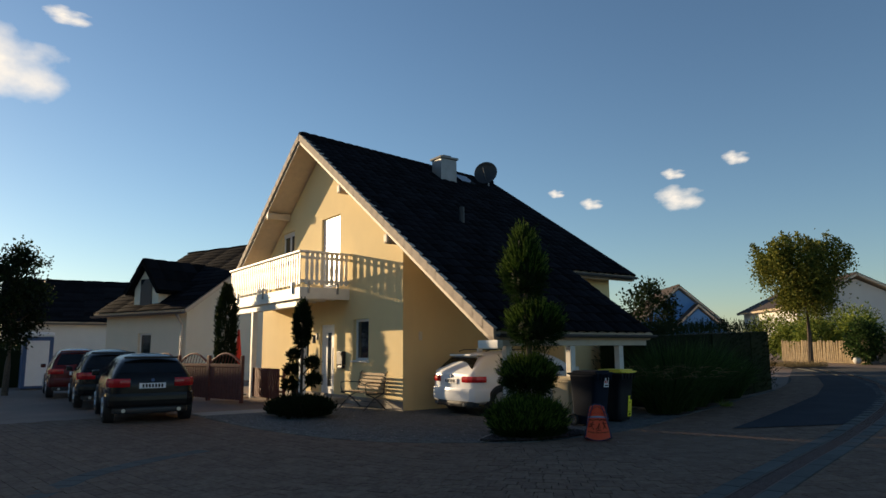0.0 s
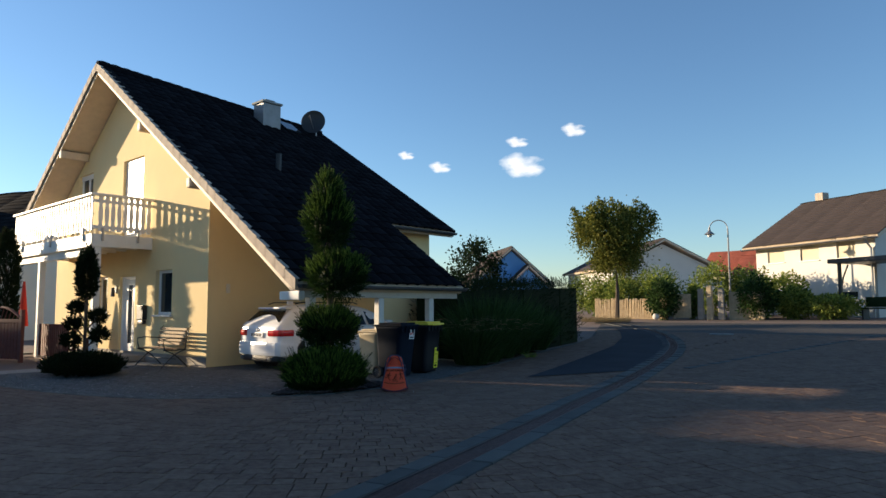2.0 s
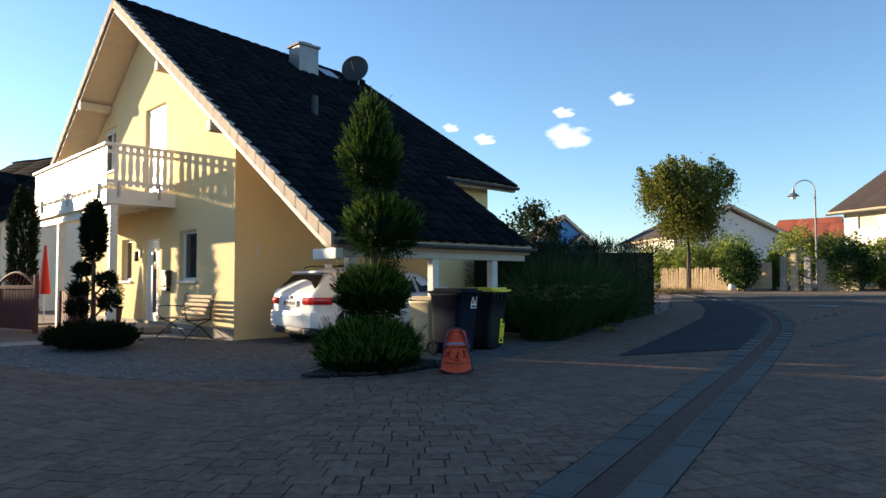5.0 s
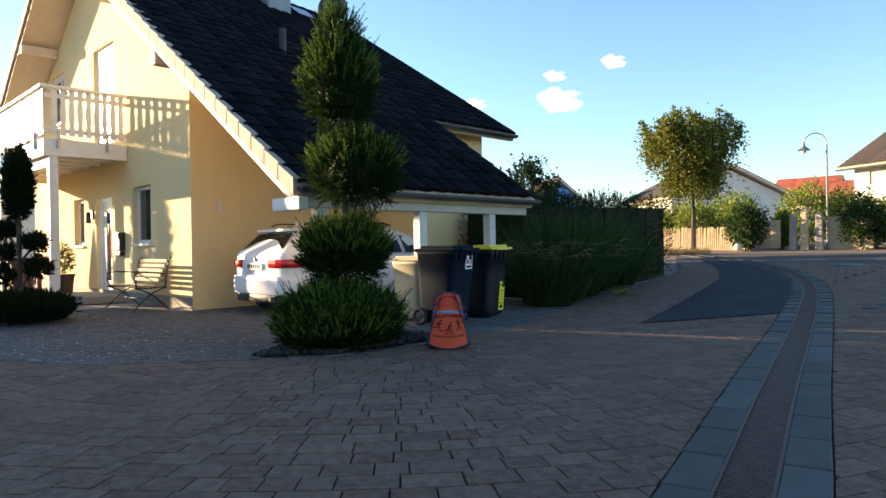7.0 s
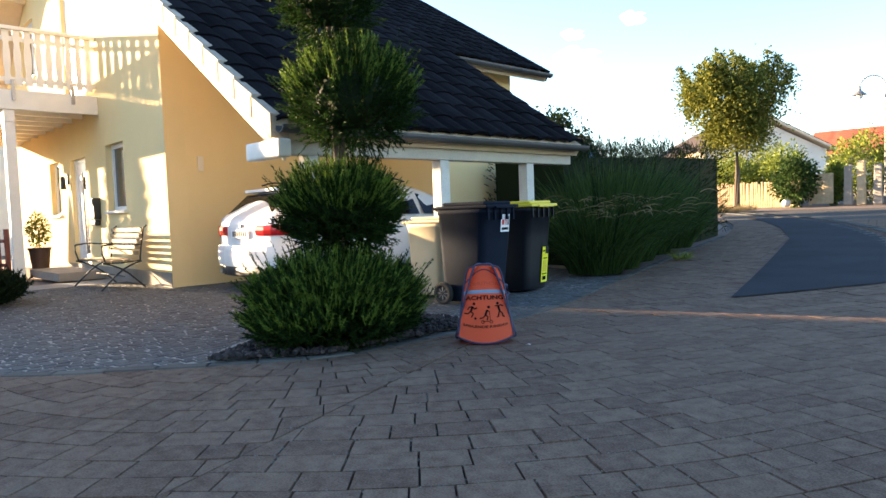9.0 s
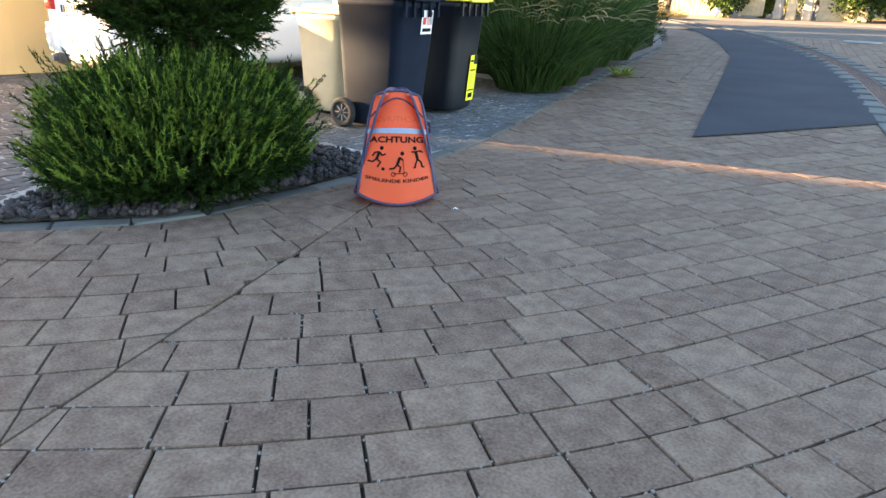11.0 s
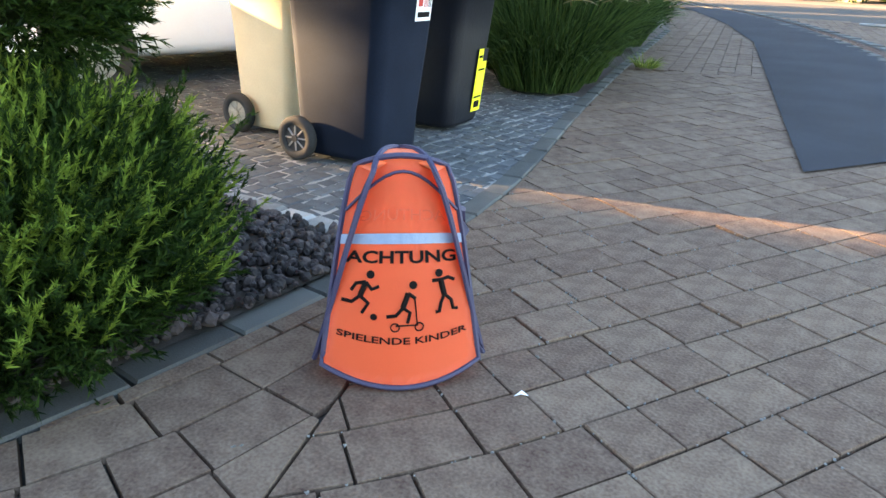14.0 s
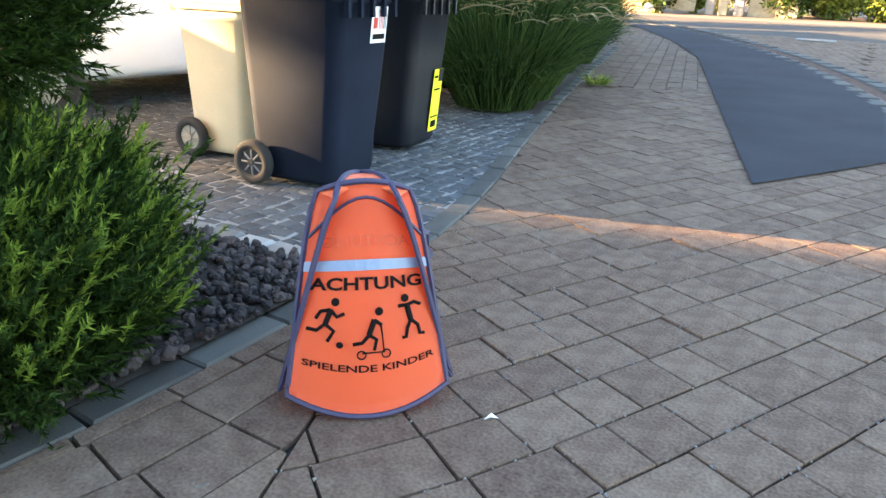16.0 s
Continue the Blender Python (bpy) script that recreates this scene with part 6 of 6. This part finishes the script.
lay("edge_stone", stone_mesh("edge_stone", 0.5, 0.16, 0.1, M_CONC_ONE), along([(-5.2, 16.6), (-4.7, 20.5), (-3.5, 27), (-2.0, 33.5)], 0.5, 0.16, 0.1, 0.01, 0.008), street, 0.2)
lay("gutter_stone", stone_mesh("gutter_stone", 0.3, 0.3, 0.1, M_CONC_ONE), along([(-4.0, 1.4), (-6.8, 1.9), (-9.0, 2.9), (-10.0, 4.0), (-10.6, 5.2)], 0.3, 0.3, 0.1, 0.01, 0.002), street, 0.2)
# the slotted drain between its channel stones
dl = smooth_line(DRAIN, 0.03); dn = normals2(dl)
vs, fs = [], []
for (x, y), (nx, ny) in zip(dl, dn):
    tx, ty = ny, -nx
    z = gz(x, y)
    k = len(vs)
    for a, b in ((-1, -1), (1, -1), (1, 1), (-1, 1)):
        vs.append((x + nx * 0.105 * a + tx * 0.008 * b, y + ny * 0.105 * a + ty * 0.008 * b, z - 0.004))
    for a, b in ((-1, -1), (1, -1), (1, 1), (-1, 1)):
        vs.append((x + nx * 0.105 * a + tx * 0.008 * b, y + ny * 0.105 * a + ty * 0.008 * b, z - 0.02))
    fs += [(k, k + 1, k + 2, k + 3), (k + 4, k + 5, k + 1, k), (k + 3, k + 2, k + 6, k + 7)]
gr = mesh_object("drain_grating", vs, fs, M_GRATE); tagged(gr, "rusty slotted drain grating along the street", "drain", kind="stuff")
vs, fs = [], []
for side in (-1, 1):
    k0 = len(vs)
    for (x, y), (nx, ny) in zip(dl, dn):
        for o in (0.105, 0.122):
            vs.append((x + nx * o * side, y + ny * o * side, gz(x, y) + 0.001))
    m2 = len(dl)
    for i in range(m2 - 1):
        a = k0 + 2 * i
        fs.append((a, a + 1, a + 3, a + 2))
tagged(mesh_object("drain_frame", vs, fs, M_GRATE), "narrow rusty frame of a street drain", "drain", kind="structure")

def paver_cells(centre, most, least, course, lengths, keep, seed):
    """Courses of concrete pavers that run straight in the direction most (degrees) and bend round a centre before it: x, y, half length, half width, heading, radius of the bend (0: straight)."""
    r = np.random.default_rng(seed)
    cells = []
    t_max, t_min = radians(most), radians(least)
    for j in range(-60, 110):
        rad = (j + 0.5) * course
        turn = (t_max - t_min) * rad if rad > 0.4 else 0.0
        u = -turn - (14.0 if turn else 1.5) + r.random() * 0.2
        while u < 24.0:
            l = lengths[r.integers(0, len(lengths))]
            m = u + l / 2
            th = t_max if m > 0 or not turn else max(t_min, t_max + m / rad)
            x, y = centre[0] + rad * math.sin(th), centre[1] - rad * math.cos(th)
            rest = m if m > 0 or not turn else min(0.0, m + turn)
            x, y = x + rest * math.cos(th), y + rest * math.sin(th)
            cells.append((x, y, l / 2, course / 2, th, 0.0 if rest else rad))
            u += l
    c = np.array(cells)
    c = c[(c[:, 0] > -17) & (c[:, 0] < 4) & (c[:, 1] > 0) & (c[:, 1] < 27)]
    return c[keep(c[:, 0], c[:, 1])]
border_fine = smooth_line(BORDER, 0.1)
street_poly = [tuple(p + n * 0.11) for p, n in zip(border_fine, normals2(border_fine))] + [(-14, 33), (-2.2, 33.5), (4, 26), (5, 0), (-17, 0)]
SEAM = ((-5.79, 5.6), (-7.76, 10.7))
def on_street(x, y):
    return inside(x, y, street_poly) & ~(inside(x + 0.13, y, ASPHALT) & inside(x - 0.13, y, ASPHALT) & inside(x, y + 0.13, ASPHALT) & inside(x, y - 0.13, ASPHALT))
def left_of_seam(x, y):
    (x0, y0), (x1, y1) = SEAM
    return ((x1 - x0) * (y - y0) - (y1 - y0) * (x - x0) > 0) & (y < 10.7)
COURSE, LENGTHS = 0.175, (0.165, 0.205, 0.25, 0.29)
cells1 = paver_cells((-9.92, 11.86), 65, 12, COURSE, LENGTHS, lambda x, y: on_street(x, y) & ~left_of_seam(x + 0.2, y), 1)
cells2 = paver_cells((-9.15, 10.13), 90, 8, COURSE, LENGTHS, lambda x, y: on_street(x, y) & left_of_seam(x - 0.2, y), 2)
def by_hedge(x, y):
    return (y > 16.9 + 0.6 * (x + 9.2)) & (x < -6.8) & (y > 15.0)
cells3 = paver_cells((-9.0, 15.0), 103, 102, COURSE, LENGTHS, lambda x, y: on_street(x, y) & by_hedge(x, y), 3)
cells1 = cells1[~by_hedge(cells1[:, 0], cells1[:, 1])]
near_box = ((-7.9, -5.2), (8.2, 12.2))
def cut(poly, sign):
    """The part of a paver's outline on one side of the seam."""
    (x0, y0), (x1, y1) = SEAM
    def side(p):
        return sign * ((x1 - x0) * (p[1] - y0) - (y1 - y0) * (p[0] - x0)) - 0.015
    out = []
    for a, b in zip(poly, poly[1:] + poly[:1]):
        sa_, sb_ = side(a), side(b)
        if sa_ >= 0:
            out.append(a)
        if (sa_ < 0) != (sb_ < 0):
            t = sa_ / (sa_ - sb_)
            out.append((a[0] + t * (b[0] - a[0]), a[1] + t * (b[1] - a[1])))
    return out
border_n = normals2(border_fine)
def trim(poly, b, n, off=0.057):
    """What of an outline lies beyond a line of stones."""
    out = []
    for p, q in zip(poly, poly[1:] + poly[:1]):
        sp, sq = (-(v[0] - b[0]) * n[0] - (v[1] - b[1]) * n[1] - off for v in (p, q))
        if sp >= 0:
            out.append(p)
        if (sp < 0) != (sq < 0):
            t = sp / (sp - sq)
            out.append((p[0] + t * (q[0] - p[0]), p[1] + t * (q[1] - p[1])))
    return out
def prism(poly, s, drop, z, t1, t2):
    cx, cy = sum(p[0] for p in poly) / len(poly), sum(p[1] for p in poly) / len(poly)
    out = []
    for x, y in poly:
        d = math.hypot(x - cx, y - cy) + 1e-9
        k = max(0.0, 1 - s * 1.35 / d)
        px, py = cx + (x - cx) * k, cy + (y - cy) * k
        out.append((px, py, z + gz(px, py) - drop + radians(t1) * (px - cx) + radians(t2) * (py - cy)))
    return out
piece_meshes = {}
loose_v, loose_f, singles = [], [], 0
for cells, sign in ((cells1, -1), (cells2, 1), (cells3, -1)):
    for x, y, hl, hw, ang, bend in cells:
        ca, sa = math.cos(ang), math.sin(ang)
        dz, t1, t2 = 0.0014 * rng.normal(), 0.2 * rng.normal(), 0.2 * rng.normal()
        quad = [(x + a * hl * ca - b * hw * sa, y + a * hl * sa + b * hw * ca) for a, b in ((-1, -1), (1, -1), (1, 1), (-1, 1))]
        if bend:
            cx, cy = x - bend * sa, y + bend * ca
            quad = [(cx + (bend - b * hw) * math.sin(ang + a * hl / bend), cy - (bend - b * hw) * math.cos(ang + a * hl / bend)) for a, b in ((-1, -1), (1, -1), (1, 1), (-1, 1))]
        poly = cut(quad, sign) if y < 10.9 else quad
        gap = np.hypot(border_fine[:, 0] - x, border_fine[:, 1] - y)
        i = int(gap.argmin())
        if gap[i] < 0.28:
            poly = trim(poly, border_fine[i], border_n[i])
        gap = np.hypot(dl[:, 0] - x, dl[:, 1] - y)
        i = int(gap.argmin())
        if gap[i] < 0.6:
            side = 1.0 if (x - dl[i, 0]) * dn[i, 0] + (y - dl[i, 1]) * dn[i, 1] > 0 else -1.0
            poly = trim(poly, dl[i], -side * dn[i], 0.332)
        if len(poly) < 3:
            continue
        area = abs(sum(a[0] * b[1] - b[0] * a[1] for a, b in zip(poly, poly[1:] + poly[:1]))) / 2
        if area < 0.0025:
            continue
        whole = area > hl * hw * 3.98 and not 0.0 < bend < 6.0
        if whole and near_box[0][0] < x < near_box[0][1] and near_box[1][0] < y < near_box[1][1] and singles < 300:
            key = round(hl, 3)
            if key not in piece_meshes:
                piece_meshes[key] = stone_mesh("paver", 2 * hl - 0.006, 2 * hw - 0.006, 0.06, M_PAVER_ONE, 0.003)
            ob = new("paver", piece_meshes[key]); ob.parent = street
            ob.matrix_basis = pose(x, y, gz(x, y) + dz, t1, t2, math.degrees(ang) + 0.25 * rng.normal())
            singles += 1
            continue
        k, m = len(loose_v), len(poly)
        loose_v += prism(poly, 0.0025, 0.02, dz, t1, t2) + prism(poly, 0.005, 0.0, dz, t1, t2)
        loose_f.append(tuple(range(k + m, k + 2 * m)))
        for q in range(m):
            loose_f.append((k + q, k + (q + 1) % m, k + m + (q + 1) % m, k + m + q))
pv = mesh_object("pavers", loose_v, loose_f, M_PAVER); pv.parent = street; pv["kind"] = "stuff"

# granite cobbles of the drive
vs, fs = [], []
pitch = 0.09
M_GRANITE_ONE = material("granite_cobble_single", (0.07, 0.077, 0.08), 0.75, vary=0.35, scale=9, fine=220, bump=0.4, pieces="object", piece_amount=0.06, bump_dist=0.004)
COBBLES = [stone_mesh("cobble", pitch * 0.93 * (1 - 0.03 * q), pitch * 0.9 * (1 + 0.02 * q), 0.03, M_GRANITE_ONE, 0.005) for q in range(4)]
cob = 0
for i in range(int(9 / pitch)):
    for j in range(int(9 / pitch)):
        x = -16.0 + i * pitch + 0.3 * pitch * noise.noise(Vector((i * 0.7, j * 0.7, 0)))
        y = 6.4 + j * pitch + 0.5 * pitch * math.sin(i * 0.9) + 0.3 * pitch * noise.noise(Vector((i * 0.7, j * 0.7, 9)))
        if not inside(np.array([x]), np.array([y]), DRIVE)[0] or inside(np.array([x]), np.array([y]), BED)[0]:
            continue
        if abs(x - BORDER[6][0]) < 0.06:
            continue
        k = len(vs)
        h = pitch * 0.455 * (1 + 0.05 * rng.normal())
        a0 = 0.2 * rng.normal()
        z = gz(x, y) + 0.0012 * rng.normal()
        if cob < 300 and -9.3 < x < -8.1 and 11.15 < y < 13.4:
            ob = new("cobble", COBBLES[cob % 4]); ob.parent = drive
            ob.matrix_basis = pose(x, y, z, 0, 0, math.degrees(a0))
            cob += 1
            continue
        jit = 1 + 0.09 * rng.normal(size=(4, 2))
        for r, drop in ((1.0, 0.02), (0.98, 0.004), (0.86, 0.0)):
            for q in range(4):
                a = a0 + math.pi / 4 + q * math.pi / 2
                vs.append((x + h * r * 1.38 * math.cos(a) * jit[q, 0], y + h * r * 1.38 * math.sin(a) * jit[q, 1], z - drop))
        fs.append(tuple(k + 8 + q for q in range(4)))
        for b in (0, 4):
            for q in range(4):
                fs.append((k + b + q, k + b + (q + 1) % 4, k + b + 4 + (q + 1) % 4, k + b + 4 + q))
cb = mesh_object("granite_cobbles", vs, fs, M_GRANITE); cb.parent = drive; cb["kind"] = "stuff"

# lava pebbles in the bed
vs, fs = [], []
ico = bmesh.new(); bmesh.ops.create_icosphere(ico, subdivisions=2, radius=1.0)
iv = np.array([v.co[:] for v in ico.verts]); fi = [[v.index for v in f.verts] for f in ico.faces]; ico.free()
n_p = 0
while n_p < 3000:
    x, y = -9.35 + 1.3 * rng.random(), 8.75 + 2.35 * rng.random()
    if not inside(np.array([x]), np.array([y]), BED)[0]:
        continue
    r = 0.009 + 0.012 * rng.random()
    pts = iv * (1 + 0.12 * rng.normal(size=(len(iv), 1))) * r * (0.7 + 0.6 * rng.random(3)) + np.array([x, y, 0.03 + 0.012 * rng.random()])
    fs += [[i + len(vs) for i in f] for f in fi]
    vs += pts.tolist()
    n_p += 1
pb = mesh_object("lava_pebbles", vs, fs, M_PEBBLE); tagged(pb, "dark reddish lava pebbles covering the plant bed", "pebbles", kind="stuff")
# pale grains lying in the joints near the sign
vs, fs = [], []
close = cells1[(np.abs(cells1[:, 0] + 6.6) < 1.5) & (np.abs(cells1[:, 1] - 10.2) < 2.2)]
for x, y, hl, hw, ang, bend in close[rng.integers(0, len(close), 1100)]:
    a, b = (2 * rng.random() - 1, 1.0) if rng.random() < 0.6 else (1.0, 2 * rng.random() - 1)
    ca, sa = math.cos(ang), math.sin(ang)
    px, py = x + a * hl * ca - b * hw * sa, y + a * hl * sa + b * hw * ca
    pts = iv * (1 + 0.3 * rng.normal(size=(len(iv), 1))) * (0.0018 + 0.0026 * rng.random()) + np.array([px, py, -0.001])
    fs += [[i + len(vs) for i in f] for f in fi]
    vs += pts.tolist()
tagged(mesh_object("joint_grains", vs, fs, M_PALE_ONE), "tiny pale grains of grit in the paver joints", "grit", kind="stuff")
mh = thing("manhole_cover", pose(-7.9, 26.4, gz(0, 26.4) + 0.005), "dark round iron manhole cover in the road", "manhole cover")
part("cover", rod((0, 0, -0.03), (0, 0, 0.012), 0.34, n=28), M_BLACK, mh)
part("frame_ring", tube([(0.38 * math.cos(a), 0.38 * math.sin(a), 0.004) for a in [2 * math.pi * q / 24 for q in range(24)]], 0.02, n=5, closed=True), M_CONC, mh)
grass_clump(pose(-9.32, 16.9, gz(0, 16.9)), "small yellowish weed growing at the kerb", 160, 0.25, 0.28, M_BUSH, 71, "weed")
lit = mesh_object("litter_scrap", [(-7.245, 10.525, 0.004), (-7.229, 10.535, 0.012), (-7.215, 10.55, 0.005), (-7.237, 10.55, 0.013)], [(0, 1, 3), (1, 2, 3)], M_LABEL)
tagged(lit, "tiny white scrap of paper on the pavers", "litter")
